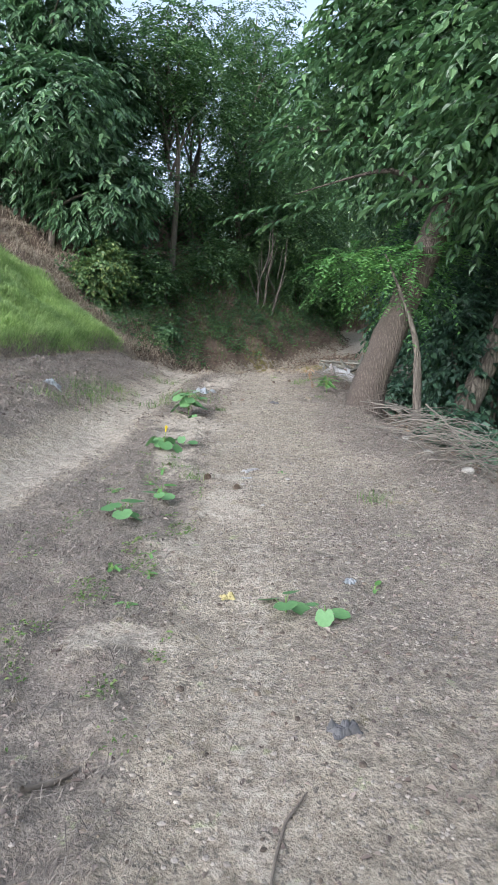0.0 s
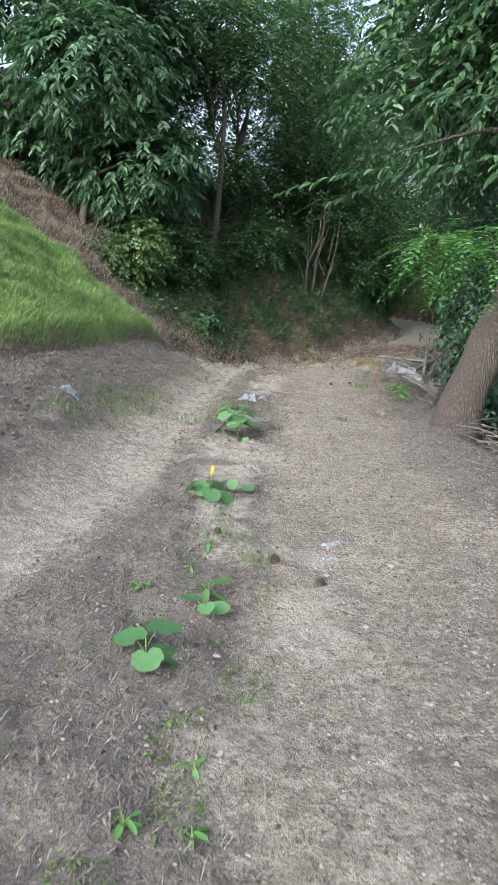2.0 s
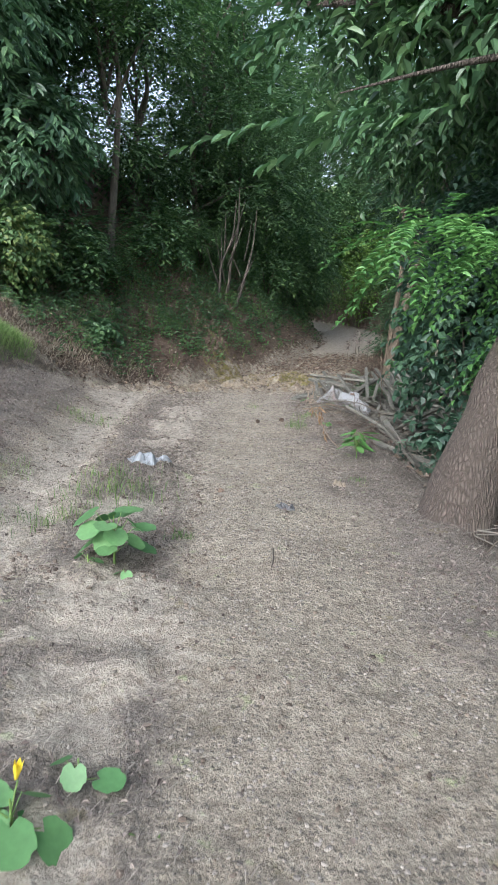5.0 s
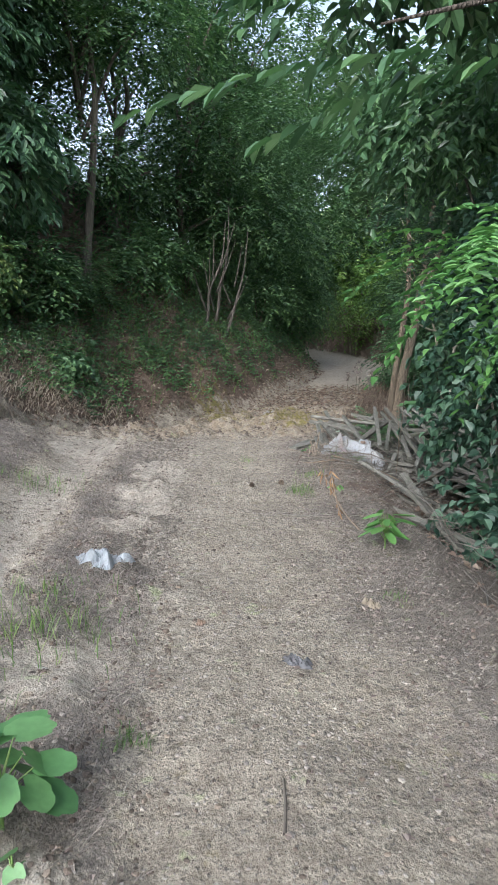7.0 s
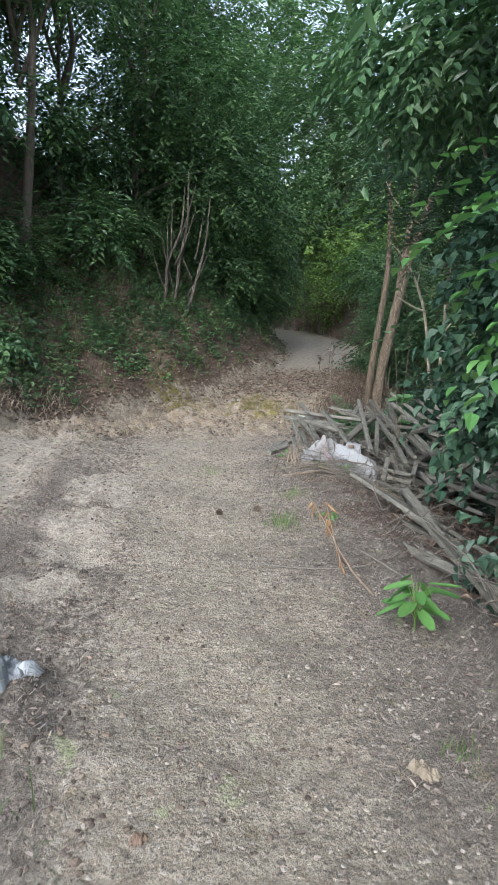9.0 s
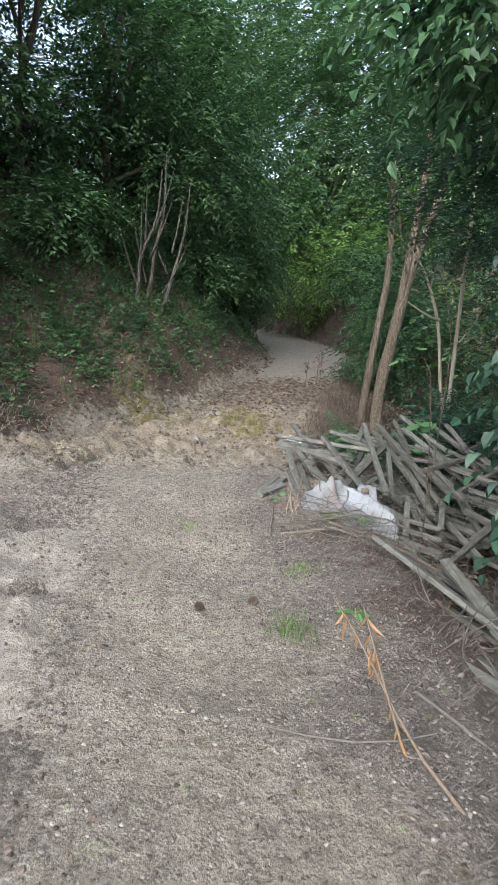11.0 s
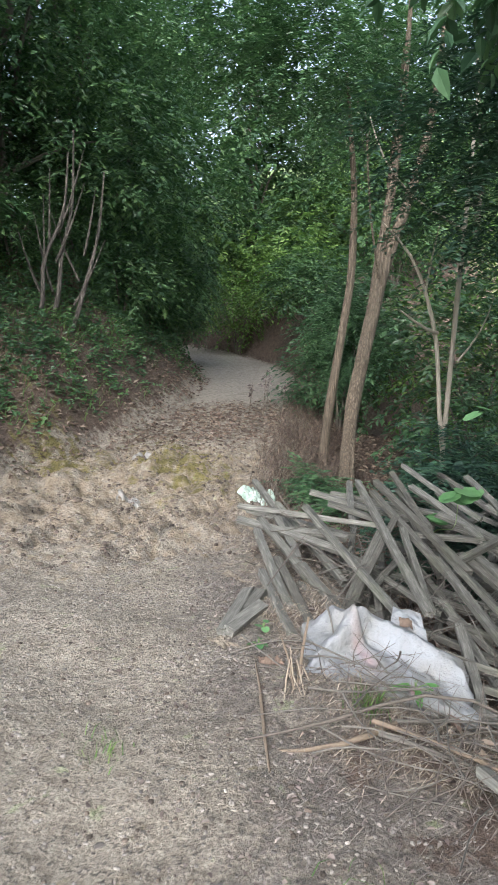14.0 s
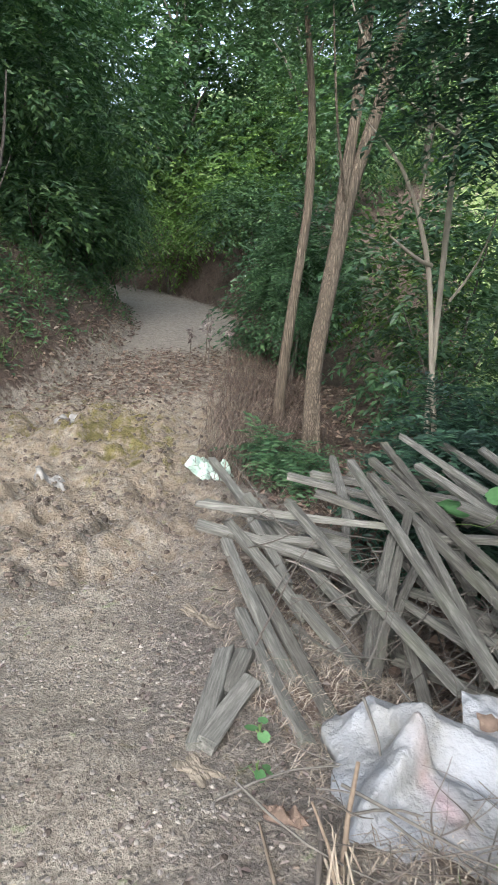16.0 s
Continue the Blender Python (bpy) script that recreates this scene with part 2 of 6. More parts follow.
def bm_part(name, bm, mat, parent=None, label="", smooth=False):
    me = bpy.data.meshes.new(name)
    for f in bm.faces:
        f.smooth = smooth
    bm.to_mesh(me)
    bm.free()
    me.materials.append(mat)
    return part(name, me, parent, label)


def thing(name, at, label, category, group="", kind=""):
    """An empty at a thing's base, which parents its parts."""
    ob = new(name)
    ob.empty_display_size = 0.2
    ob.location = at
    return tagged(ob, label, category, group, kind)


def unit(v):
    return v / np.maximum(np.linalg.norm(v, axis=-1, keepdims=True), 1e-9)


def leaves(pos, way, up, length, width, fine=True, fold=0.25):
    """Folded leaf blades: base at pos, along way, upper side to up. Returns verts and quads (or triangles)."""
    way, n = unit(way), len(pos)
    side = unit(np.cross(way, up))
    nor = np.cross(side, way)
    L, W = np.reshape(length, (-1, 1)) * np.ones((n, 1)), np.reshape(width, (-1, 1)) * np.ones((n, 1))
    lift = nor * W * fold
    i = np.arange(n)[:, None]
    if fine:
        droop = -nor * L * 0.12
        v = np.stack([pos, pos + way * L * 0.32 + side * W * 0.5 + lift, pos + way * L * 0.7 + side * W * 0.36 + lift + droop * 0.5, pos + way * L + droop,
                      pos + way * L * 0.7 - side * W * 0.36 + lift + droop * 0.5, pos + way * L * 0.32 - side * W * 0.5 + lift], 1)
        f = np.stack([np.hstack([i * 6 + k for k in (0, 1, 2, 3)]), np.hstack([i * 6 + k for k in (0, 3, 4, 5)])], 1)
        return v.reshape(-1, 3), f.reshape(-1, 4)
    v = np.stack([pos, pos + way * L * 0.45 + side * W * 0.5 + lift, pos + way * L, pos + way * L * 0.45 - side * W * 0.5 + lift], 1)
    f = np.stack([np.hstack([i * 4 + k for k in (0, 1, 2)]), np.hstack([i * 4 + k for k in (0, 2, 3)])], 1)
    return v.reshape(-1, 3), f.reshape(-1, 3)


def sprays(rng, base, way, count, span, leaf, width, droop=0.5, spread=0.9, fine=True, hang=0.35, wild=1.0):
    """Twigs of leaves in two ranks: each twig starts at base, runs along way and droops."""
    n = len(base)
    way = unit(way)
    k = np.arange(count)
    s = (k + 0.6) / count
    span = np.reshape(span, (-1, 1)) * np.ones((n, 1))
    pos = base[:, None] + way[:, None] * (s[None, :, None] * span[:, :, None])
    pos[..., 2] -= droop * span * s[None] ** 2
    up = np.zeros_like(way)
    up[:, 2] = 1
    side = unit(np.cross(way, up) + 1e-6)
    sgn = np.where(k % 2 == 0, 1.0, -1.0)
    d = way[:, None] * 0.65 + side[:, None] * (sgn * spread)[None, :, None] + rng.normal(0, 0.22 * wild, (n, count, 3))
    d[..., 2] -= hang + droop * s[None] * 0.6
    nrm = np.tile(up[:, None], (1, count, 1)) + rng.normal(0, 0.35 * wild, (n, count, 3)) + way[:, None] * 0.25
    size = leaf * rng.uniform(0.65, 1.2, n * count)
    return leaves(pos.reshape(-1, 3), d.reshape(-1, 3), nrm.reshape(-1, 3), size, size * width, fine)


def blob(rng, n, centre, radii, shell=0.55, low=-1.0):
    """Points and outward ways in an uneven ellipsoid, thicker near its skin and broken into lumps."""
    u = unit(rng.normal(0, 1, (int(n * 2.2), 3)))
    u = u[u[:, 2] > low][:n]
    n = len(u)
    lumps = unit(rng.normal(0, 1, (14, 3)))
    near = (u @ lumps.T).max(1)
    r = (shell + (1 - shell) * rng.random(n) ** 0.6) * (0.55 + 0.5 * near) * rng.uniform(0.85, 1.12, n)
    return np.asarray(centre) + u * r[:, None] * np.asarray(radii), unit(u * np.asarray(radii)[::-1] * 0 + u)


def tube_data(points, radii, sides=10, rough=0.0, rings=None, seed=0, ridge=0.0):
    """A tapered, slightly uneven round limb along points."""
    P, R = np.asarray(points, float), np.asarray(radii, float)
    seg = np.r_[0, np.cumsum(np.linalg.norm(np.diff(P, axis=0), axis=1))]
    rings = rings or max(len(P), int(seg[-1] / 0.25) + 2)
    t = np.linspace(0, seg[-1], rings)
    # rounded corners
    C = np.stack([np.interp(t, seg, P[:, k]) for k in range(3)], 1)
    for _ in range(2):
        if rings > 4:
            C[1:-1] = (C[:-2] + 2 * C[1:-1] + C[2:]) / 4
    rad = np.interp(t, seg, R)
    T = unit(np.gradient(C, axis=0))
    ref = np.array([1.0, 0.0, 0.0]) if abs(T[0][0]) < 0.8 else np.array([0.0, 1.0, 0.0])
    A = unit(np.cross(T, ref))
    B = np.cross(T, A)
    a = np.linspace(0, 2 * np.pi, sides, endpoint=False)
    v = np.empty((rings, sides, 3))
    for i in range(rings):
        for j in range(sides):
            q = C[i] + rad[i] * (A[i] * math.cos(a[j]) + B[i] * math.sin(a[j]))
            k = 1 + rough * noise.noise(Vector(q) * 3.0 + Vector((seed * 3.1, 0, 0)))
            if ridge:
                s = Vector((a[j] * 5 * 0.6, t[i] * 4.0, seed))
                k += ridge * (abs(noise.noise(s)) * 2 - 0.5)
            v[i, j] = C[i] + (q - C[i]) * k
    i, j = np.meshgrid(np.arange(rings - 1), np.arange(sides), indexing="ij")
    f = np.stack([i * sides + j, i * sides + (j + 1) % sides, (i + 1) * sides + (j + 1) % sides, (i + 1) * sides + j], -1).reshape(-1, 4)
    return v.reshape(-1, 3), f


def joined(chunks):
    """Several (verts, faces) with faces of one kind, as one."""
    vs, fs, o = [], [], 0
    for v, f in chunks:
        vs.append(v)
        fs.append(f + o)
        o += len(v)
    return np.concatenate(vs), np.concatenate(fs)


# ---- the land ----
TRACK_Z = ((-20, 0.0), (3.5, 0.0), (7, 0.05), (10, 0.08), (13, -0.07), (17, -0.2), (19.3, -0.42), (20.2, -0.6), (21.7, -0.87), (23.5, -0.72), (28, -0.52), (33, -0.32), (60, -0.3), (300, 2))
TOE = ((-20, -6.6), (4, -4.7), (9, -3.95), (12, -3.55), (15, -3.3), (17, -3.1), (18, -2.9), (19.3, -2.3), (20.6, -1.5), (22, -0.7), (23.5, 0.3), (25, 1.6), (28, 3.1), (31, 4.1), (35, 4.5), (40, 4.6), (45, 3.0), (60, -8), (300, -60))
EDGE = ((-20, 2.6), (3, 2.2), (6, 1.9), (9, 1.55), (11, 1.5), (13, 1.65), (17, 1.95), (20, 2.5), (22, 3.0), (25, 4.2), (28, 5.6), (31, 6.5), (35, 7.0), (40, 6.6), (45, 5.0), (60, -3), (300, -50))


RUT = ((-20, -2.6), (3, -2.2), (5, -2.05), (7, -1.68), (10, -1.52), (14, -1.55), (18, -1.3), (30, -1.2))


def along(table, y):
    return np.interp(y, [a for a, b in table], [b for a, b in table])


def smooth_step(a, b, x):
    t = np.clip((x - a) / (b - a), 0, 1)
    return t * t * (3 - 2 * t)


def waves(x, y, scale, seed):
    """Cheap smooth unevenness from a few crossing waves, about -1 to 1."""
    r = np.random.default_rng(seed)
    out = np.zeros_like(x)
    for _ in range(7):
        a, f, ph = r.uniform(0, 6.28), r.uniform(0.6, 1.7) / scale, r.uniform(0, 6.28)
        out = out + np.sin((x * math.cos(a) + y * math.sin(a)) * f * 6.28 + ph)
    return out / 3.2


def land(x, y):
    """The ground's height."""
    x, y = np.asarray(x, float), np.asarray(y, float)
    toe, edge, base = along(TOE, y), along(EDGE, y), along(TRACK_Z, y)
    lean = np.hypot(1.0, (along(TOE, y + 0.5) - along(TOE, y - 0.5)))
    d = (toe - x) / np.clip(lean, 1.0, 1.45) + 0.12 * waves(x, y, 1.7, 3)
    z = base + 0.45 * smooth_step(-1.7, -3.4, x) * smooth_step(20.5, 16.5, y) + 0.12 * smooth_step(-0.5, -3, x) * smooth_step(20, 16, y)
    # bank on the left: a low cut under the turf, then the slope
    cut = 0.24 * smooth_step(0.0, 0.2, d) * smooth_step(18.4, 17.2, y)
    steep = 0.72 + 0.46 * smooth_step(16.3, 19.5, y) - 0.2 * smooth_step(28, 32, y)
    dd = np.maximum(d, 0)
    z = z + cut + 13.0 * (1 - np.exp(-dd * steep / 13.0)) + 0.10 * waves(x, y, 1.1, 4) * smooth_step(0.2, 1.5, d)
    # right: falls into a gully, then the other side climbs
    e = x - edge - 0.10 * waves(x, y, 1.3, 5)
    ee = np.maximum(e, 0)
    gully = -2.8 * (1 - np.exp(-ee * 0.62 / 2.8)) + 0.55 * np.maximum(e - 11, 0) * smooth_step(11, 16, e)
    gully = gully * (1 - 0.6 * smooth_step(20, 22, y) * smooth_step(29, 26, y))
    far = 1.5 * smooth_step(0.2, 1.3, e) + 0.45 * np.maximum(e - 1.2, 0)
    w = smooth_step(29.5, 32.5, y)
    side = gully * (1 - w) + far * w
    z = z + np.where(e > 0, side, 0)
    z = np.where(z > 14, 14 + (z - 14) * 0.15, z)
    # ruts, crown of the track and small unevenness
    rut = -0.06 * np.exp(-((x - along(RUT, y)) / 0.34) ** 2) * smooth_step(20, 17, y)
    on = smooth_step(0.3, -0.2, d) * smooth_step(0.2, -0.2, e)
    rough_mid = (0.028 * waves(x, y, 0.4, 6) + 0.016 * waves(x, y, 0.17, 26) * smooth_step(9, 11, y)) * smooth_step(-0.1, -0.5, x) * smooth_step(-1.9, -1.2, x)
    verge = 0.03 * waves(x, y, 0.5, 27) + 0.018 * waves(x, y, 0.2, 28)
    z = z + on * verge * smooth_step(-0.3, -0.8, x - along(RUT, y))
    z = z + on * (rut + 0.022 * waves(x, y, 1.6, 7) + 0.010 * waves(x, y, 0.3, 8) + rough_mid)
    # broken clay where water crosses
    wet = smooth_step(17.5, 19.5, y) * smooth_step(26, 22.5, y) * on
    z = z + wet * (0.085 * waves(x, y, 0.9, 9) + 0.06 * waves(x, y, 0.36, 10) + 0.02 * waves(x, y, 0.15, 29)) - 0.14 * wet * np.exp(-((x + 0.1 - 0.35 * (y - 20)) / 0.3) ** 2)
    line = y + 0.22 * waves(x, y * 0.2, 1.1, 11) + 0.05 * waves(x, y, 0.25, 13)
    z = z + on * 0.13 * smooth_step(20.1, 20.22, line) * smooth_step(22.0, 20.6, line) * smooth_step(1.3, 0.7, x)
    z = z + 0.10 * np.exp(-(((x - 2.3) / 0.7) ** 2 + ((y - 22.4) / 1.4) ** 2))
    return z


def ground_z(x, y):
    return float(land(x, y))


def axis(fine_a, fine_b, step, reach_a, reach_b, grow=1.16):
    out = list(np.arange(fine_a, fine_b + step / 2, step))
    for sgn, reach in ((1, reach_b), (-1, reach_a)):
        s, v = step, out[-1] if sgn > 0 else out[0]
        while (reach - v) * sgn > 0:
            s *= grow
            v += sgn * s
            out.append(v) if sgn > 0 else out.insert(0, v)
    return np.array(out)


gx, gy = axis(-4.5, 4.2, 0.06, -320, 320, 1.06), axis(0.5, 25.0, 0.06, -320, 420, 1.05)
GX, GY = np.meshgrid(gx, gy, indexing="ij")
GZ = land(GX, GY)
nx, ny = GX.shape
ii, jj = np.meshgrid(np.arange(nx - 1), np.arange(ny - 1), indexing="ij")
ground_mesh = np_mesh("ground", np.stack([GX, GY, GZ], -1).reshape(-1, 3),
                      np.stack([ii * ny + jj, (ii + 1) * ny + jj, (ii + 1) * ny + jj + 1, ii * ny + jj + 1], -1).reshape(-1, 4), GROUND, True)


PLATES = ((-1.12, -0.42, 8.2, 9.05), (-1.02, -0.55, 7.42, 8.03), (-0.92, -0.55, 6.62, 7.08), (-0.76, -0.45, 6.28, 6.52), (-0.5, 0.0, 5.85, 6.25), (-0.35, 0.02, 4.9, 5.6), (-0.85, -0.32, 13.25, 14.6), (-0.88, -0.4, 12.6, 13.1),
          (-0.75, -0.2, 14.8, 15.9), (-1.1, -0.6, 9.9, 10.4), (-2.0, -1.25, 16.2, 18.2), (-0.75, -0.35, 2.95, 3.3))


def masks(x, y):
    """How much of each ground cover, and of painted gully-edge shade, lies at a place, 0 to 1."""
    toe, edge = along(TOE, y), along(EDGE, y)
    d, e = toe - x, x - edge
    on = smooth_step(0.2, -0.2, d) * smooth_step(0.25, -0.15, e)
    rut_x = along(RUT, y)
    sand = np.exp(-((x - rut_x) / 0.4) ** 2) * smooth_step(22, 18, y) * 0.72
    crust = np.exp(-((x + 0.55 - 0.1 * np.sin(y * 1.7)) / 0.33) ** 2) * smooth_step(20, 17, y) * (0.42 + 0.2 * np.sin(y * 3.1 + 1)) * smooth_step(1.0, 3.0, y)
    lane = np.exp(-((x - 0.02) / 0.16) ** 2) * smooth_step(7.0, 4.0, y) * 0.55
    # broken plates of pale crust beside the ruts
    px, py = x + 0.06 * waves(x, y, 0.5, 71), y + 0.1 * waves(x, y, 0.6, 72)
    plates = np.zeros_like(x)
    for x0, x1, y0, y1 in PLATES:
        plates = np.maximum(plates, smooth_step(x0 - 0.05, x0 + 0.05, px) * smooth_step(x1 + 0.06, x1 - 0.06, px) * smooth_step(y0 - 0.06, y0 + 0.06, py) * smooth_step(y1 + 0.06, y1 - 0.06, py))
    sand = np.maximum(np.maximum(np.maximum(np.maximum(sand, crust), lane), plates * 0.74), smooth_step(26.5, 28.5, y) * 0.75) * on
    dead = np.maximum(smooth_step(-0.25, -0.55, x) * smooth_step(0.2, 0.5, x - rut_x), smooth_step(-0.3, -0.7, x - rut_x)) * on * smooth_step(19, 15.5, y) * 0.8
    dead = np.maximum(dead, smooth_step(-1.3, -0.15, e + 0.2 * waves(x, y, 1.2, 22)) * smooth_step(22, 18, y) * 0.88)
    dead = np.maximum(dead, np.exp(-(((x - 0.85) / 0.8) ** 2 + ((y - 4.0) / 2.4) ** 2)) * 0.7)
    crust2 = np.exp(-((x + 0.85 - 0.02 * y) / 0.7) ** 2) * smooth_step(9.0, 11, y) * smooth_step(20.5, 18, y) * 0.55
    sand = np.maximum(sand, crust2 * on)
    mud = np.exp(-((x + 0.75 - 0.02 * y) / 0.45) ** 2) * smooth_step(9.5, 12, y) * smooth_step(22, 18, y) * 0.54 * (1 - 0.8 * plates)
    dead = dead * (1 - 0.75 * smooth_step(0.3, 0.7, crust)) * (1 - plates)
    clay = smooth_step(17.0, 20.0, y) * smooth_step(25.5, 23.5, y) * on * 0.6
    litter_shade = np.maximum(smooth_step(0.0, 0.5, d) * smooth_step(16.0, 19.0, y), smooth_step(23.6, 25.0, y) * smooth_step(29.5, 27.0, y) * on * 0.8) * 0.9
    litter_shade = np.maximum(litter_shade * (1 - 0.35 * on), smooth_step(0.3, 0.9, e) * 0.9 * smooth_step(8, 5, e))
    litter_shade = np.maximum(litter_shade, smooth_step(0.05, 0.3, e) * smooth_step(29, 30.5, y) * smooth_step(8, 5, e))
    # dark brown along the gully's edge, painted for the shade of overhanging trees
    litter_shade = np.maximum(litter_shade, smooth_step(-0.5, 0.1, e + 0.15 * waves(x, y, 0.7, 25)) * smooth_step(12.5, 14.5, y) * smooth_step(20, 18, y) * 0.85)
    moss = (np.exp(-(((x - 2.2) / 0.7) ** 2 + ((y - 23.2) / 1.7) ** 2)) + np.exp(-(((x - 0.6) / 0.9) ** 2 + ((y - 23.6) / 0.8) ** 2))) * 0.62
    turf = smooth_step(-0.02, 0.14, d) * smooth_step(0.5, -0.5, y - 17.75 - 0.14 * (-3.3 - x) + 0.25 * waves(x, y, 1.0, 24)) * 0.8
    turf = np.maximum(turf, smooth_step(4.5, 7.5, e) * 0.85)
    return {"sand": sand, "dead": dead, "mud": mud, "clay": clay, "litter_shade": litter_shade, "moss": moss, "turf": turf}


for key, values in masks(GX, GY).items():
    at = ground_mesh.attributes.new(key, "FLOAT", "POINT")
    at.data.foreach_set("value", np.clip(values, 0, 1).astype(np.float32).ravel())
ground = tagged(part("ground", ground_mesh), "dry sandy gravel farm track between a turf bank and a gully", "ground", kind="structure")


# ---- trees and shrubs ----
def limb(name, points, radii, mat, parent, sides=10, rough=0.12, seed=0, ridge=0.0, rings=None, label=""):
    v, f = tube_data(points, radii, sides, rough, rings, seed, ridge)
    return part(name, np_mesh(name, v, f, mat, True), parent, label)


def crown_data(rng, blobs, n, style):
    """Leafy sprays spread over the blobs, by volume."""
    size = np.array([max(r) ** 2 for c, r in blobs])
    chunks = []
    for (c, r), share in zip(blobs, size / size.sum()):
        p, u = blob(rng, int(n * share), c, r, style.get("shell", 0.5), style.get("low", -1.0))
        way = u * np.array([1, 1, 0.45]) + rng.normal(0, 0.3, u.shape)
        way[:, 2] -= style.get("down", 0.1)
        chunks.append(sprays(rng, p, way, style["count"], style["span"] * rng.uniform(0.7, 1.25, len(p)), style["leaf"], style["width"],
                             style.get("droop", 0.5), style.get("spread", 0.9), style.get("fine", False), style.get("hang", 0.35), style.get("wild", 1.0)))
    return joined(chunks)


LANCE = dict(count=9, span=0.38, leaf=0.24, width=0.4, droop=0.5, spread=0.8, hang=0.35, fine=True, shell=0.6)
BROAD = dict(count=12, span=0.62, leaf=0.155, width=0.46, droop=0.4, spread=0.85, hang=0.32, fine=True, shell=0.35)
WOOD = dict(count=10, span=0.6, leaf=0.16, width=0.45, droop=0.4, spread=0.9, hang=0.2)
FINE = dict(count=16, span=0.5, leaf=0.10, width=0.36, droop=0.7, spread=0.6, hang=0.7, shell=0.45)
PINNATE = dict(count=19, span=0.55, leaf=0.075, width=0.46, droop=0.4, spread=1.3, hang=0.05, fine=True, shell=0.3, wild=0.35)
INDIGO = dict(count=19, span=0.5, leaf=0.105, width=0.36, droop=0.3, spread=1.35, hang=0.08, shell=0.35, wild=0.6)
VINE = dict(count=8, span=0.42, leaf=0.115, width=0.75, droop=0.4, spread=0.9, hang=0.5, fine=True, shell=0.6)
FAR = dict(count=9, span=1.0, leaf=0.34, width=0.5, droop=0.4, spread=0.9, hang=0.3, shell=0.5)


def tree(name, at, label, category, trunk, blobs, n, style, leaf_mat, bark, seed, limbs=(), sides=10, ridge=0.0, group="", twigs=None):
    """A tree or shrub: trunk and limbs as (points, radii) and a crown of leafy sprays; points from its base."""
    ob = thing(name, at, label, category, group)
    for k, (pts, rad) in enumerate(trunk):
        limb("trunk" if k == 0 else "stem", pts, rad, bark, ob, sides, 0.12, seed + k, ridge)
    for k, (pts, rad) in enumerate(limbs):
        limb("limb", pts, rad, bark, ob, 7, 0.12, seed + 20 + k)
    v, f = crown_data(np.random.default_rng(seed), blobs, n, style)
    if twigs is not None:
        v, f = joined([(v, f), twigs])
    part("crown", np_mesh("crown", v, f, leaf_mat), ob)
    return ob


# long low twigs with rows of hanging leaves
twig_rng = np.random.default_rng(5)
TWIGS = sprays(twig_rng, np.array([(-0.62, 0.15, 2.8), (-0.08, 0.15, 2.85), (0.1, 1.6, 3.9), (0.7, -1.6, 2.7), (1.0, -2.6, 2.6), (0.2, -0.6, 3.3), (-0.3, 2.0, 4.2)]),
               np.array([(-1.0, 0.1, -0.05), (-1.0, 0.2, -0.15), (-1.0, 0.4, 0.1), (-1.0, -0.3, 0.0), (-1.0, 0.1, 0.0), (-1.0, -0.2, 0.1), (-1.0, 0.3, 0.0)]), 23, 1.35, 0.17, 0.4, 0.16, 0.6, True, 0.25, 0.8)


# thick leaning tree at the track's edge, its branches hang over the track
tree("tree", (1.52, 10.05, ground_z(1.52, 10.05) - 0.06), "thick leaning tree with furrowed red-brown bark beside the track", "tree",
     [([(0, 0, -0.2), (0.03, 0, 0.0), (0.2, 0.05, 0.5), (0.55, 0.2, 1.3), (1.0, 0.4, 2.3), (1.7, 0.7, 3.8), (2.2, 0.9, 6.0)], [0.33, 0.28, 0.225, 0.205, 0.2, 0.17, 0.09])],
     [((-0.45, 2.2, 4.1), (0.6, 0.8, 0.35)), ((1.5, 0.8, 4.9), (1.7, 2.2, 1.4)), ((0.3, 2.4, 5.1), (1.0, 1.3, 0.6)), ((1.8, -2.2, 4.0), (1.6, 1.9, 1.2)), ((0.75, 1.0, 4.0), (0.95, 1.0, 0.5)), ((1.5, -1.0, 3.3), (1.0, 1.2, 0.55)),
      ((2.8, 0.3, 3.7), (1.6, 2.0, 1.0)), ((1.9, 0.2, 6.6), (2.4, 3.0, 1.6)), ((1.2, 1.6, 5.6), (1.4, 2.0, 1.0))],
     3500, BROAD, LEAF_BROAD, BARK_PINE, 11,
     [([(1.2, 0.5, 2.8), (0.5, 0.5, 3.3), (-0.2, 0.3, 3.1), (-0.9, 0.15, 2.88)], [0.06, 0.035, 0.018, 0.006]), ([(1.4, 0.6, 3.2), (0.2, 1.8, 4.0), (-1.2, 3.2, 4.4)], [0.08, 0.05, 0.015]),
      ([(1.5, 0.6, 3.4), (1.4, -0.8, 3.8), (1.0, -2.2, 3.7)], [0.09, 0.05, 0.015])], sides=34, ridge=0.07, twigs=TWIGS)
tree("leaning_trunk_tree", (3.2, 11.7, ground_z(3.2, 11.7) - 0.05), "leaning grey-barked tree behind a brush heap", "tree",
     [([(0, 0, -0.4), (0.1, 0, 0.3), (0.55, 0.1, 1.2), (1.0, 0.2, 2.3), (1.5, 0.3, 4.0), (1.8, 0.4, 7.0)], [0.24, 0.21, 0.19, 0.18, 0.15, 0.06])],
     [((1.8, 0.4, 5.6), (2.6, 2.8, 2.2)), ((2.6, -1.0, 3.4), (1.6, 2.0, 1.0))], 750, BROAD, LEAF_BROAD, BARK_GREY, 13, sides=22, ridge=0.06)

# wood on the bank


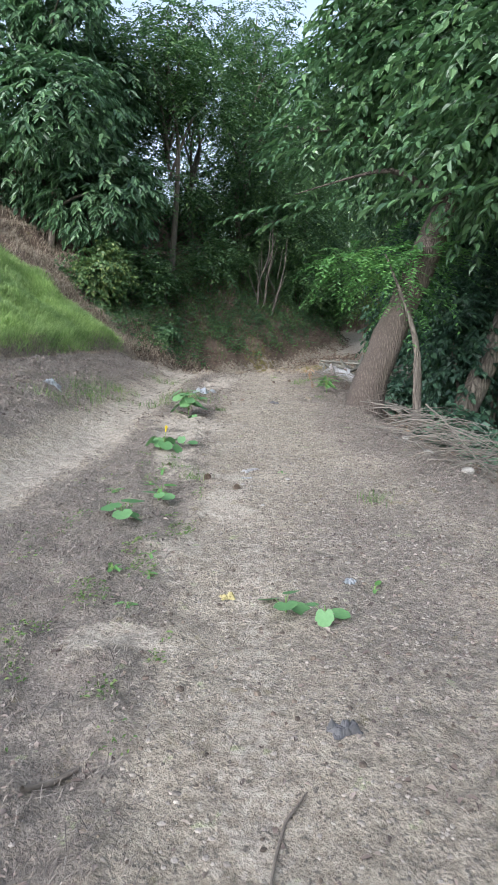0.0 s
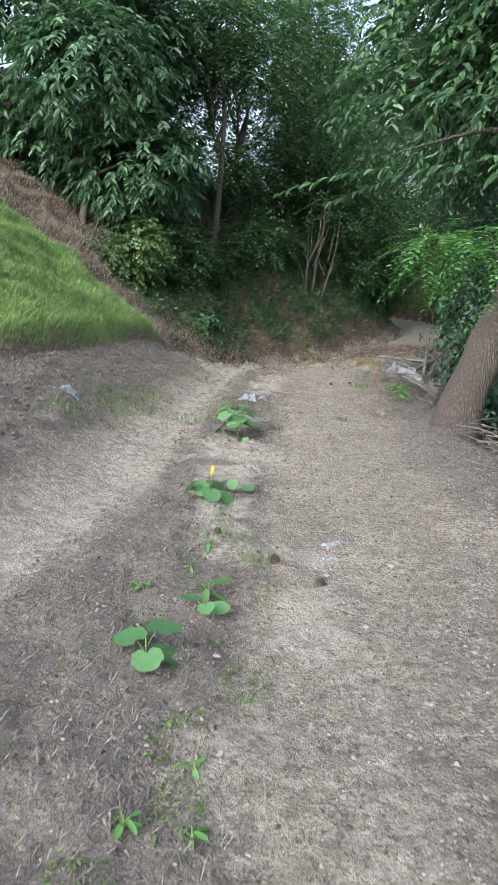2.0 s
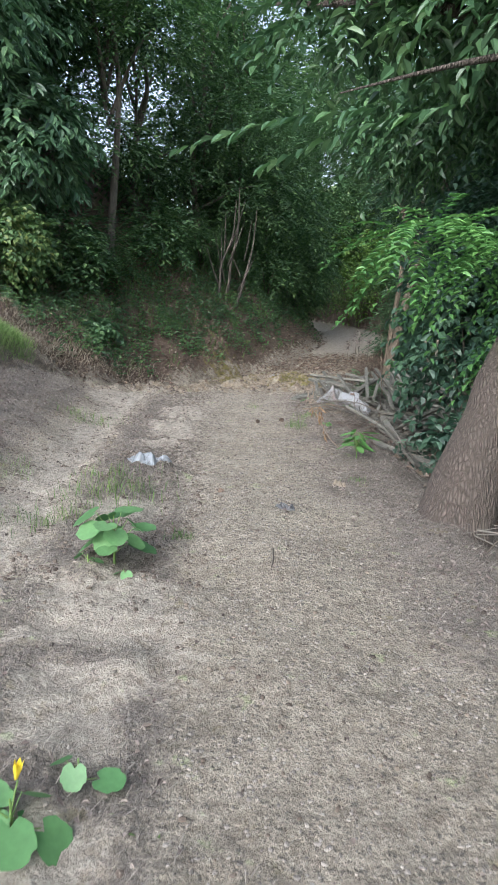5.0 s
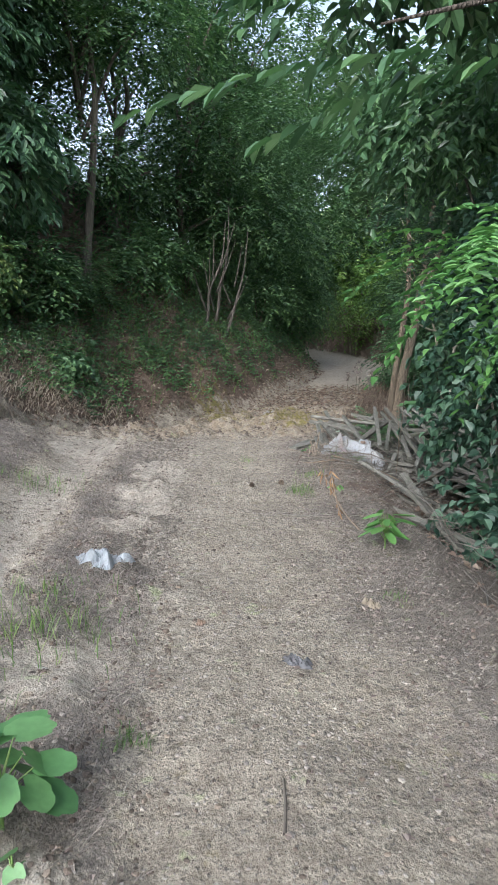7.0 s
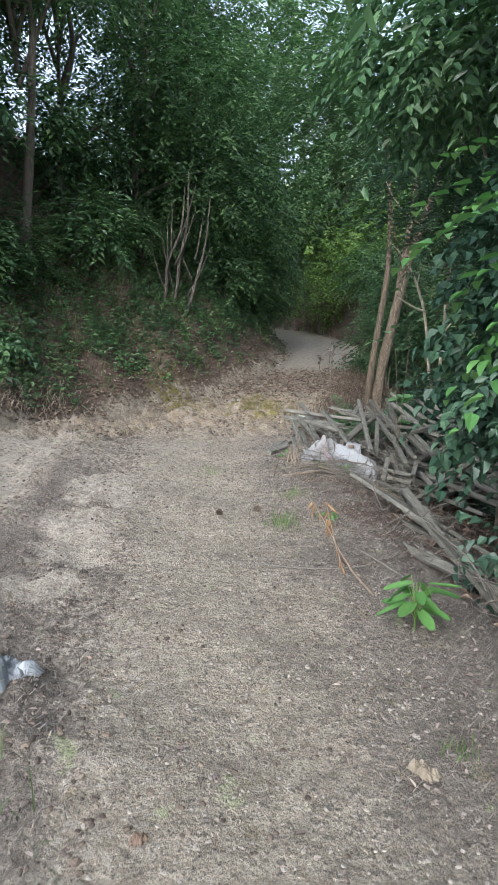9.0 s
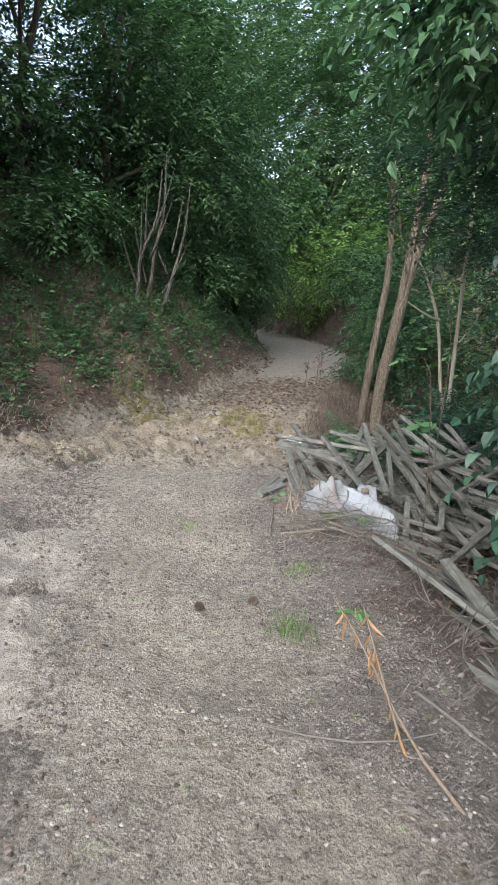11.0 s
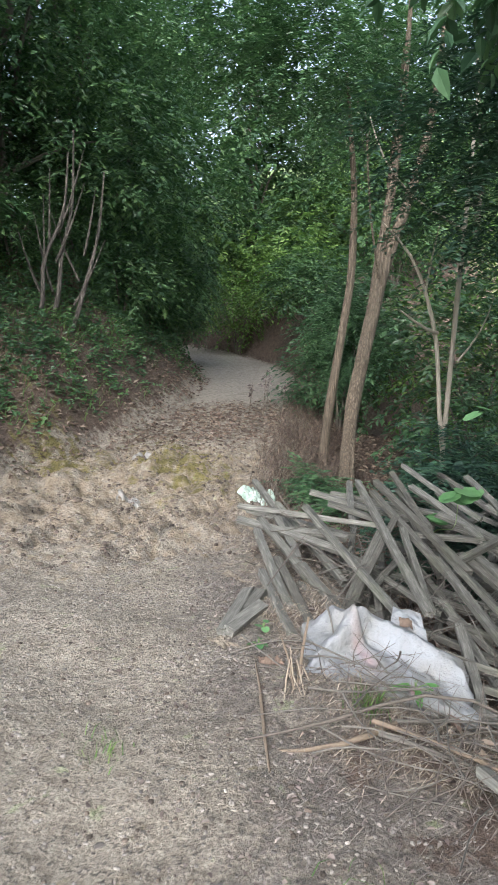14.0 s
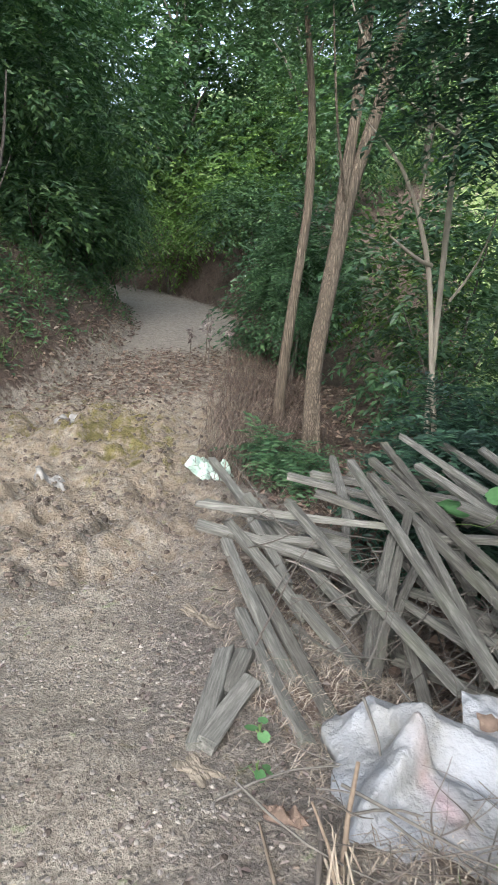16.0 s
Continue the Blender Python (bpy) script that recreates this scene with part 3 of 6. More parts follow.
def wood_tree(x, y, height, spread, low, n, seed, style=WOOD, mat=LEAF_SHADE, label="dark shady woodland tree on the bank", lean=0.0):
    z = ground_z(x, y)
    r = np.random.default_rng(seed)
    top = height * 0.85
    bend = r.uniform(-0.5, 0.5, 4)
    trunk = [([(0, 0, -0.3), (bend[0] * 0.5, 0.1, height * 0.12), (bend[0] + bend[1] * 0.4, bend[2] * 0.4, height * 0.3), (bend[1], bend[3], height * 0.5), (lean, bend[2], top)], [0.13, 0.1, 0.085, 0.06, 0.02])]
    limbs = []
    blobs = []
    for k in range(7):
        a, h = k * 2.4 + r.uniform(-0.4, 0.4), low + (height - low) * (k + 0.5) / 7
        reach = spread * (0.75 - 0.35 * (k / 7)) * r.uniform(0.8, 1.15)
        c = (lean * h / height + math.cos(a) * reach * 0.7, math.sin(a) * reach * 0.7, h)
        blobs.append((c, (reach * 0.85, reach * 0.85, (height - low) * 0.2)))
        limbs.append(([(lean * 0.3 * h / height, 0, h * 0.6), (c[0] * 0.6, c[1] * 0.6, h * 0.92), c], [0.055, 0.035, 0.012]))
    return tree("tree", (x, y, z - 0.05), label, "tree", trunk, blobs, n, style, mat, BARK_DARK, seed, limbs, 8, group="trees on the bank")


wood_tree(-5.6, 21.2, 7.6, 3.2, 1.0, 2900, 31, LANCE, LEAF_LANCE, "tree with long drooping lance-shaped leaves on the bank")
wood_tree(-0.2, 28.4, 8.0, 2.8, 1.3, 1700, 32)
wood_tree(-2.0, 26.5, 6.4, 2.6, 1.5, 300, 58)
wood_tree(-2.5, 24.2, 8.4, 2.8, 5.2, 1800, 59)
wood_tree(-3.9, 24.4, 5.0, 2.2, 1.5, 900, 33)
wood_tree(1.0, 30.3, 9.0, 3.1, 1.3, 2300, 34)
wood_tree(0.2, 32.5, 11.0, 3.8, 1.0, 1300, 35)
wood_tree(2.6, 33.8, 6.5, 2.4, 0.4, 2600, 36, FINE)
wood_tree(-9.5, 22.5, 10.0, 4.0, 0.5, 2300, 37, LANCE, LEAF_LANCE, "tree with long drooping lance-shaped leaves on the bank")
wood_tree(-5.4, 27.0, 5.0, 3.2, 0.5, 650, 38)
wood_tree(0.8, 40.0, 10.0, 3.4, 0.5, 2000, 39)
wood_tree(-7.2, 31.0, 9.0, 3.2, 1.0, 450, 57)
wood_tree(3.2, 48.0, 13.5, 5.0, 0.8, 2000, 50, FAR, LEAF_SHADE, "tall far tree behind the bend")
wood_tree(11.2, 38.5, 7.5, 3.2, 0.6, 1500, 41, WOOD, LEAF_SHADE, "woodland tree on the far side of the bend")
wood_tree(6.8, 51.0, 14.0, 5.4, 0.8, 2000, 42, FAR, LEAF_SHADE, "tall far tree behind the bend")
wood_tree(8.6, 43.0, 11.5, 4.4, 0.8, 1400, 56, FAR, LEAF_SHADE, "tall far tree behind the bend")
wood_tree(14.5, 45.0, 10.0, 5.0, 0.6, 1500, 46, FAR, LEAF_VINE, "tall far tree behind the bend")
wood_tree(12.5, 33.0, 9.0, 3.6, 0.3, 1700, 43, WOOD, LEAF_VINE, "leafy tree beyond the gully")
wood_tree(19.0, 33.0, 8.0, 3.8, 0.2, 1300, 44, WOOD, LEAF_LIGHT, "light green tree beyond the gully")
wood_tree(14.0, 22.0, 6.5, 3.4, 0.2, 1300, 45, WOOD, LEAF_VINE, "leafy tree beyond the gully")
wood_tree(22.0, 26.0, 8.0, 4.0, 0.2, 1100, 47, FAR, LEAF_LIGHT, "light green tree beyond the gully")
wood_tree(10.5, 15.0, 6.5, 3.2, 0.2, 1300, 48, WOOD, LEAF_VINE, "leafy tree beyond the gully")
wood_tree(9.0, 9.0, 7.0, 3.4, 0.2, 1000, 49, WOOD, LEAF_SHADE, "leafy tree beyond the gully")

# small tree with twin stems on the gully's edge
tree("twin_stem_tree", (4.18, 22.05, ground_z(4.18, 22.05) - 0.05), "slender tan-barked tree forked into several stems", "tree",
     [([(-0.02, -0.06, -0.4), (-0.03, -0.02, 0.1), (0.05, 0.15, 0.45), (0.24, 0.55, 1.25), (0.56, 0.84, 2.4), (0.76, 0.95, 3.25), (1.1, 1.0, 4.2), (1.35, 1.0, 5.2), (1.6, 1.2, 7.5)], [0.15, 0.12, 0.095, 0.1, 0.098, 0.085, 0.07, 0.055, 0.02]),
      ([(0.58, 0.84, 2.6), (0.72, 0.98, 3.5), (0.84, 1.0, 4.4), (0.95, 1.1, 5.6), (1.0, 1.2, 7.2)], [0.075, 0.07, 0.062, 0.05, 0.02]),
      ([(0.78, 0.98, 3.3), (0.92, 1.3, 4.3), (1.05, 1.4, 6.3)], [0.045, 0.04, 0.015])],
     [((0.8, 1.2, 6.8), (2.6, 2.2, 1.4)), ((-0.5, 1.2, 5.8), (1.6, 1.4, 0.7)), ((2.2, 0.4, 5.4), (1.5, 1.4, 0.8)), ((-1.9, 1.8, 6.9), (1.9, 1.6, 0.9))], 1200, INDIGO, LEAF_VINE, BARK_TAN, 51,
     [([(-0.06, -0.04, 0.0), (-0.12, -0.1, 0.35), (-0.1, -0.06, 0.62)], [0.05, 0.035, 0.008]), ([(0.08, -0.03, 0.0), (0.1, 0.06, 0.5), (0.18, 0.22, 0.95)], [0.045, 0.03, 0.008]),
      ([(0.7, 0.9, 3.0), (0.3, 0.5, 3.9), (0.0, 0.2, 5.2)], [0.02, 0.015, 0.006])], sides=16, ridge=0.07)
tree("slim_tree", (4.6, 24.0, ground_z(4.6, 24.0) - 0.05), "slim leaning brown stem with a thin crown", "tree",
     [([(0, 0, -0.3), (0.02, 0, 0.6), (0.16, 0, 1.8), (0.3, 0, 3.0), (0.3, 0.1, 4.2), (0.1, 0.2, 5.9)], [0.08, 0.075, 0.065, 0.06, 0.05, 0.02])],
     [((0.0, 0.5, 6.2), (1.4, 1.4, 0.8))], 220, INDIGO, LEAF_VINE, BARK_TAN, 52)

# bright young pinnate-leaved tree
tree("sapling", (2.25, 9.75, ground_z(2.25, 9.75) - 0.05), "bright green sapling with feathery pinnate leaves", "sapling",
     [([(0, 0, -0.3), (0.02, 0, 0.3), (-0.03, 0.0, 0.9), (0.02, 0, 1.15), (-0.12, 0.1, 1.7), (-0.4, 0.5, 2.5)], [0.07, 0.062, 0.055, 0.048, 0.03, 0.01])],
     [((-0.85, 0.7, 2.42), (0.42, 0.38, 0.2)), ((-0.3, 0.75, 2.35), (0.45, 0.4, 0.28)), ((0.15, 0.75, 2.45), (0.5, 0.45, 0.35)), ((-0.05, 0.75, 1.85), (0.28, 0.3, 0.25))], 210, PINNATE, LEAF_FERN, BARK_GREY, 53, sides=12)


def shrub(x, y, height, spread, n, seed, style, mat, label, name="shrub", lift=0.1, group=""):
    """Several thin stems from one root and a ragged crown."""
    r = np.random.default_rng(seed)
    stems, blobs = [], []
    for k in range(5):
        a = k * 1.26 + r.uniform(-0.5, 0.5)
        c = (math.cos(a) * spread * 0.55 * r.uniform(0.6, 1.2), math.sin(a) * spread * 0.55 * r.uniform(0.6, 1.2), lift + (height - lift) * r.uniform(0.35, 0.8))
        stems.append(([(0, 0, -0.2), (c[0] * 0.4, c[1] * 0.4, c[2] * 0.55), (c[0], c[1], c[2] * 1.05)], [0.03, 0.02, 0.006]))
        blobs.append((c, (spread * 0.6, spread * 0.6, (height - lift) * 0.38)))
    ob = thing(name, (x, y, ground_z(x, y) - 0.03), label, "shrub", group)
    for k, (p, q) in enumerate(stems):
        limb("stem", p, q, BARK_DARK, ob, 6, 0.1, seed + k)
    v, f = crown_data(r, blobs, n, style)
    part("crown", np_mesh("crown", v, f, mat), ob)
    return ob


# undergrowth along the gully edge
for k, (x, y, h, s, n, style, mat, low) in enumerate((
        (4.1, 8.8, 0.9, 0.6, 200, VINE, LEAF_VINE, 0.1), (3.7, 12.4, 3.0, 0.8, 400, VINE, LEAF_DARK, 0.4), (3.35, 14.5, 3.9, 0.85, 560, VINE, LEAF_DARK, 0.9), (4.5, 13.8, 5.4, 1.3, 620, VINE, LEAF_DARK, 0.3), (4.1, 16.7, 4.6, 0.7, 360, INDIGO, LEAF_DARK, 2.0), (2.7, 9.0, 0.7, 0.45, 160, VINE, LEAF_DARK, 0.1), (2.75, 13.2, 0.8, 0.45, 150, VINE, LEAF_DARK, 0.1), (4.35, 19.8, 1.9, 0.6, 420, INDIGO, LEAF_DARK, 0.2),
        (4.6, 15.6, 3.6, 1.0, 420, VINE, LEAF_VINE, 0.4), (5.6, 16.6, 3.2, 1.3, 480, INDIGO, LEAF_DARK, 0.1), (5.6, 18.4, 2.5, 1.2, 620, INDIGO, LEAF_DARK, 0.1), (5.3, 20.2, 2.2, 0.9, 520, INDIGO, LEAF_DARK, 0.1),
        (6.8, 20.6, 4.2, 1.5, 620, INDIGO, LEAF_VINE, 0.2), (7.2, 23.8, 4.6, 1.5, 520, WOOD, LEAF_VINE, 0.2), (8.2, 17.5, 4.6, 1.6, 560, INDIGO, LEAF_DARK, 0.2), (5.75, 26.2, 2.5, 0.5, 520, PINNATE, LEAF_VINE, 0.1),
        (6.4, 27.6, 3.0, 1.1, 520, WOOD, LEAF_VINE, 0.1), (3.7, 21.75, 0.55, 0.3, 110, INDIGO, LEAF_VINE, 0.1), (8.8, 26.5, 4.5, 1.7, 560, WOOD, LEAF_LIGHT, 0.2), (10.5, 20.5, 4.0, 1.8, 480, WOOD, LEAF_LIGHT, 0.2))):
    shrub(x, y, h, s, n, 60 + k, style, mat, "leafy green undergrowth on the gully's edge", lift=low, group="undergrowth")
# shrubs at the foot of the bank
for k, (x, y, h, w) in enumerate(((-2.6, 23.0, 1.5, 0.9), (-1.3, 25.2, 1.4, 0.9), (-0.2, 26.9, 1.5, 0.9), (1.9, 29.2, 1.6, 0.9), (2.7, 31.0, 1.8, 0.9), (-3.4, 21.8, 1.5, 0.8), (0.6, 29.4, 1.9, 1.1), (-1.8, 26.8, 1.9, 1.1), (3.6, 33.2, 1.6, 0.8), (-0.4, 29.0, 2.2, 1.2))):
    shrub(x, y, h, w, 300, 120 + k, WOOD if k % 2 else INDIGO, LEAF_SHADE, "dark green shrub on the shady bank", group="bank shrubs")
shrub(-3.95, 20.1, 1.5, 0.65, 360, 80, VINE, LEAF_YELLOW, "shrub with yellowing leaves on the bank", group="bank shrubs")
shrub(-2.5, 21.0, 0.45, 0.35, 90, 81, VINE, LEAF_VINE, "small green shrub at the bank's foot", group="bank shrubs")
shrub(3.2, 31.6, 2.2, 0.8, 420, 82, WOOD, LEAF_SHADE, "drooping fine-leaved shrub at the bend", group="bank shrubs")
shrub(6.9, 38.5, 3.0, 1.5, 380, 83, WOOD, LEAF_LIGHT, "bright green shrub beyond the bend", group="bank shrubs")
shrub(7.9, 33.4, 2.2, 1.3, 420, 85, WOOD, LEAF_SHADE, "dark shrub above the cut bank", group="bank shrubs")
shrub(8.0, 30.6, 2.4, 1.3, 420, 86, WOOD, LEAF_VINE, "dark shrub above the cut bank", group="bank shrubs")
shrub(8.3, 36.5, 2.6, 1.4, 420, 87, WOOD, LEAF_LIGHT, "bright green shrub beyond the bend", group="bank shrubs")
shrub(9.8, 32.5, 3.2, 1.5, 420, 84, WOOD, LEAF_SHADE, "dark shrub above the cut bank", group="bank shrubs")



# young tree whose pinnate leaves hang over the plank heap
tree("young_tree", (5.4, 19.4, ground_z(5.4, 19.4) - 0.05), "young tree with dark feathery leaves over the plank heap", "tree",
     [([(0, 0, -0.3), (-0.1, 0.1, 1.2), (-0.25, 0, 2.8), (-0.5, 0, 4.6), (-0.6, 0, 6.0)], [0.06, 0.05, 0.04, 0.03, 0.01])],
     [((-0.6, 0.0, 4.6), (1.4, 1.3, 0.7)), ((-0.2, -0.6, 5.6), (1.8, 1.6, 0.8)), ((-1.3, 0.4, 5.2), (1.0, 1.0, 0.5))], 1000, INDIGO, LEAF_DARK, BARK_GREY, 54)
tree("overhanging_tree", (4.3, 16.2, ground_z(4.3, 16.2) - 0.05), "dark broad-leaved tree that leans over the planks", "tree",
     [([(0, 0, -0.3), (0.0, 0.1, 1.5), (-0.3, 0.3, 3.2), (-0.9, 0.5, 4.8)], [0.06, 0.05, 0.04, 0.015])],
     [((-0.9, 0.6, 5.5), (1.3, 1.3, 0.6)), ((-0.2, 0.2, 6.0), (1.8, 1.8, 0.9)), ((0.3, -1.2, 5.7), (1.3, 1.3, 0.6))], 760, BROAD, LEAF_BROAD, BARK_GREY, 55)

# pale bare-stemmed sapling with forked twigs
pale = thing("bare_sapling", (4.8, 20.6, ground_z(4.8, 20.6) - 0.05), "pale thin sapling with bare forked twigs", "sapling")
gz = ground_z(4.8, 20.6) - 0.05
for pts, rad in (([(0, 0, -0.2), (-0.1, -0.1, 1.6), (-0.25, -0.2, 2.0 - 0.2), (-0.4, -0.2, 1.33 - gz), (-0.75, -0.2, 2.15 - gz), (-1.1, -0.1, 2.45 - gz)], [0.03, 0.028, 0.026, 0.024, 0.016, 0.006]),
                 ([(-0.4, -0.2, 1.33 - gz), (-0.65, -0.35, 1.38 - gz), (-0.98, -0.43, 1.56 - gz)], [0.022, 0.018, 0.007]),
                 ([(-0.58, -0.2, 1.75 - gz), (-0.5, -0.1, 2.05 - gz), (-0.42, -0.1, 2.5 - gz)], [0.014, 0.01, 0.005]),
                 ([(0.1, 0.2, -0.2), (0.15, 0.4, 1.4), (0.25, 0.55, 1.88 - gz), (0.3, 0.6, 3.0 - gz), (0.3, 0.6, 4.4 - gz)], [0.035, 0.032, 0.03, 0.026, 0.01]),
                 ([(0.27, 0.58, 2.5 - gz), (-0.4, 0.5, 2.75 - gz), (-0.9, 0.4, 3.1 - gz), (-1.1, 0.4, 3.6 - gz)], [0.018, 0.015, 0.011, 0.005]),
                 ([(0.12, 0.2, 1.0 - gz), (0.35, 0.1, 1.35 - gz), (0.45, 0.1, 1.75 - gz)], [0.014, 0.01, 0.005])):
    limb("stem", pts, rad, BARK_PALE, pale, 7, 0.15, 3)
slant = thing("slanting_sapling", (4.4, 18.9, ground_z(4.4, 18.9) - 0.05), "slanting grey stem with a climbing vine", "sapling")
limb("trunk", [(0, 0, -0.2), (0.2, 0.1, 1.1), (0.55, 0.3, 2.2), (1.2, 0.5, 3.6), (1.6, 0.6, 5.0)], [0.02, 0.019, 0.017, 0.014, 0.006], BARK_PALE, slant, 8, 0.1, 5)
v, f = sprays(np.random.default_rng(9), np.array([(0.42, 0.15, 1.9), (0.5, 0.2, 2.1), (0.6, 0.2, 2.3)]), np.array([(-0.3, -0.5, -0.6), (0.4, -0.6, -0.4), (-0.2, -0.6, 0.1)]), 7, 0.3, 0.11, 0.85, 0.6, 0.9, True)
part("vine", np_mesh("vine", v, f, LEAF_LIGHT), slant, "bright green vine leaves")

# bare stems on the dark bank
for k, (x, y, h) in enumerate(((0.2, 26.1, 2.6), (0.42, 26.3, 3.0), (0.75, 26.4, 2.6))):
    r = np.random.default_rng(300 + k)
    ob = thing("bare_sapling", (x, y, ground_z(x, y) - 0.03), "pale bare forked stem on the shady bank", "sapling", "bare stems")
    tip = (r.uniform(0.2, 0.7), r.uniform(-0.3, 0.1), h)
    limb("trunk", [(0, 0, -0.2), (0.18, -0.1, h * 0.15), (0.05 + 0.12 * k, -0.1, h * 0.32), (tip[0] * 0.6 + 0.15, tip[1], h * 0.6), tip], [0.045, 0.04, 0.034, 0.025, 0.012], BARK_GREY, ob, 8, 0.15, k)
    for q in range(3):
        s, a = 0.15 + 0.16 * q, r.uniform(0, 6.3)
        b0 = (tip[0] * 0.5 * s / 0.55, tip[1] * s / 0.55, h * s)
        limb("limb", [b0, (b0[0] + 0.25 * math.cos(a), b0[1] - 0.2, b0[2] + h * 0.17), (b0[0] + 0.5 * math.cos(a), b0[1] - 0.25, b0[2] + h * 0.42)], [0.024, 0.018, 0.006], BARK_GREY, ob, 6, 0.15, k + q)


# ---- the plank heap ----
def wood_material():
    m, n, l, p = material("weathered_grey_wood")
    info = n.new("ShaderNodeObjectInfo")
    g = noise_node(n, l, 6.0, 6.0, 0.7, (1.0, 14.0, 14.0))
    c = ramp(n, [(0.25, (0.04, 0.038, 0.033)), (0.5, (0.13, 0.126, 0.112)), (0.78, (0.285, 0.28, 0.254))])
    l.new(g.outputs["Fac"], c.inputs["Fac"])
    tone = ramp(n, [(0.0, (0.72, 0.70, 0.66)), (0.5, (1.0, 1.0, 0.97)), (1.0, (1.22, 1.22, 1.2))])
    l.new(info.outputs["Random"], tone.inputs["Fac"])
    col = mix(n, l, 1.0, c.outputs["Color"], tone.outputs["Color"], "MULTIPLY")
    alg = noise_node(n, l, 3.0, 4.0)
    cut = ramp(n, [(0.52, (0, 0, 0)), (0.68, (1, 1, 1))])
    l.new(alg.outputs["Fac"], cut.inputs["Fac"])
    half = mix(n, l, 0.2, (0, 0, 0), cut.outputs["Color"])
    col = mix(n, l, half, col, (0.14, 0.16, 0.09))
    l.new(col, p.inputs["Base Color"])
    p.inputs["Roughness"].default_value = 0.88
    bump(n, l, g.outputs["Fac"], p, 0.8, 0.006)
    return m


PLANK_WOOD = wood_material()


def plank_mesh(length, wide, thick, seed):
    """A sawn stake, slightly bowed, with worn edges and one splintered end."""
    r = random.Random(seed)
    bm = bmesh.new()
    box(bm, Matrix(), (length, wide, thick))
    cuts = [e for e in bm.edges if abs(e.verts[0].co.x - e.verts[1].co.x) > length * 0.5]
    bmesh.ops.subdivide_edges(bm, edges=cuts, cuts=6, use_grid_fill=True)
    bmesh.ops.bevel(bm, geom=[e for e in bm.edges if e.calc_face_angle(0) > 1.0], offset=min(wide, thick) * 0.09, segments=1, affect="EDGES")
    bow, twist = r.uniform(-0.012, 0.012), r.uniform(-0.06, 0.06)
    for q in bm.verts:
        s = q.co.x / length * 2
        a = twist * s
        y, z = q.co.y, q.co.z
        q.co.y, q.co.z = y * math.cos(a) - z * math.sin(a) + bow * (1 - s * s), y * math.sin(a) + z * math.cos(a) + bow * 0.6 * (1 - s * s)
        if abs(s) > 0.97:
            q.co.x += r.uniform(-0.02, 0.02)
        q.co += Vector((0, r.uniform(-1, 1), r.uniform(-1, 1))) * 0.0018
    me = bpy.data.meshes.new("plank")
    bm.to_mesh(me)
    bm.free()
    me.materials.append(PLANK_WOOD)
    return me


def box(bm, m, size):
    return bmesh.ops.create_cube(bm, size=1.0, matrix=m @ Matrix.Diagonal((*size, 1)))["verts"]


plank_count = [0]


def lay_plank(a, b, wide=0.085, thick=0.045, longer=0.0, label="weathered grey wooden stake in the heap", group="stakes in the heap"):
    """A plank with its upper side along a to b."""
    a, b = Vector(a), Vector(b)
    d = (b - a).normalized()
    a, b = a - d * longer, b + d * longer
    plank_count[0] += 1
    ob = part("plank", plank_mesh((b - a).length, wide, thick, plank_count[0]))
    roll = random.Random(plank_count[0]).uniform(-0.5, 0.5)
    side = d.cross(Vector((0, 0, 1))).normalized()
    up = side.cross(d)
    m = Matrix((d, up.cross(d), up)).transposed().to_4x4()
    ob.matrix_world = Matrix.Translation((a + b) / 2 - up * thick / 2) @ m @ Matrix.Rotation(roll, 4, "X")
    return tagged(ob, label, "plank", group)


for a, b in (((1.83, 18.73, 0.0), (2.80, 18.2, -0.04)), ((1.78, 18.56, -0.06), (2.40, 17.85, -0.12)), ((1.87, 18.35, -0.08), (1.75, 17.16, -0.20)), ((1.74, 17.75, -0.18), (1.64, 16.8, -0.18)),
             ((1.88, 17.87, -0.14), (1.78, 16.89, -0.18)), ((1.93, 18.5, -0.04), (2.0, 17.6, -0.17)), ((2.0, 17.69, -0.12), (2.07, 17.13, -0.22)), ((2.32, 18.54, 0.03), (2.37, 16.92, -0.2)),
             ((2.92, 18.91, 0.12), (2.49, 16.84, -0.14)), ((3.12, 18.98, 0.10), (3.10, 17.4, -0.14)), ((3.01, 18.8, 0.06), (3.0, 17.5, -0.18)), ((2.62, 18.78, -0.02), (2.9, 18.35, -0.06))):
    lay_plank(a, b, 0.054, 0.042)
for a, b in (((2.97, 18.28, -0.02), (2.1, 17.14, -0.26)), ((2.77, 18.12, -0.06), (2.06, 17.15, -0.3)), ((2.48, 17.54, -0.24), (2.26, 16.98, -0.3)), ((2.98, 18.16, -0.06), (2.64, 17.07, -0.24)),
             ((3.0, 18.14, -0.1), (3.5, 17.93, -0.1)), ((1.96, 17.6, -0.22), (1.98, 17.1, -0.26)), ((2.09, 18.53, -0.06), (2.05, 17.9, -0.16)), ((2.05, 18.3, -0.08), (2.5, 18.12, -0.1)),
             ((3.55, 19.3, 0.16), (3.69, 18.2, -0.03)), ((3.4, 18.85, 0.08), (3.5, 17.9, -0.08)), ((4.01, 18.98, 0.12), (3.9, 18.2, 0.0)), ((3.35, 18.3, 0.0), (3.65, 17.8, -0.1))):
    lay_plank(a, b, 0.05, 0.042)
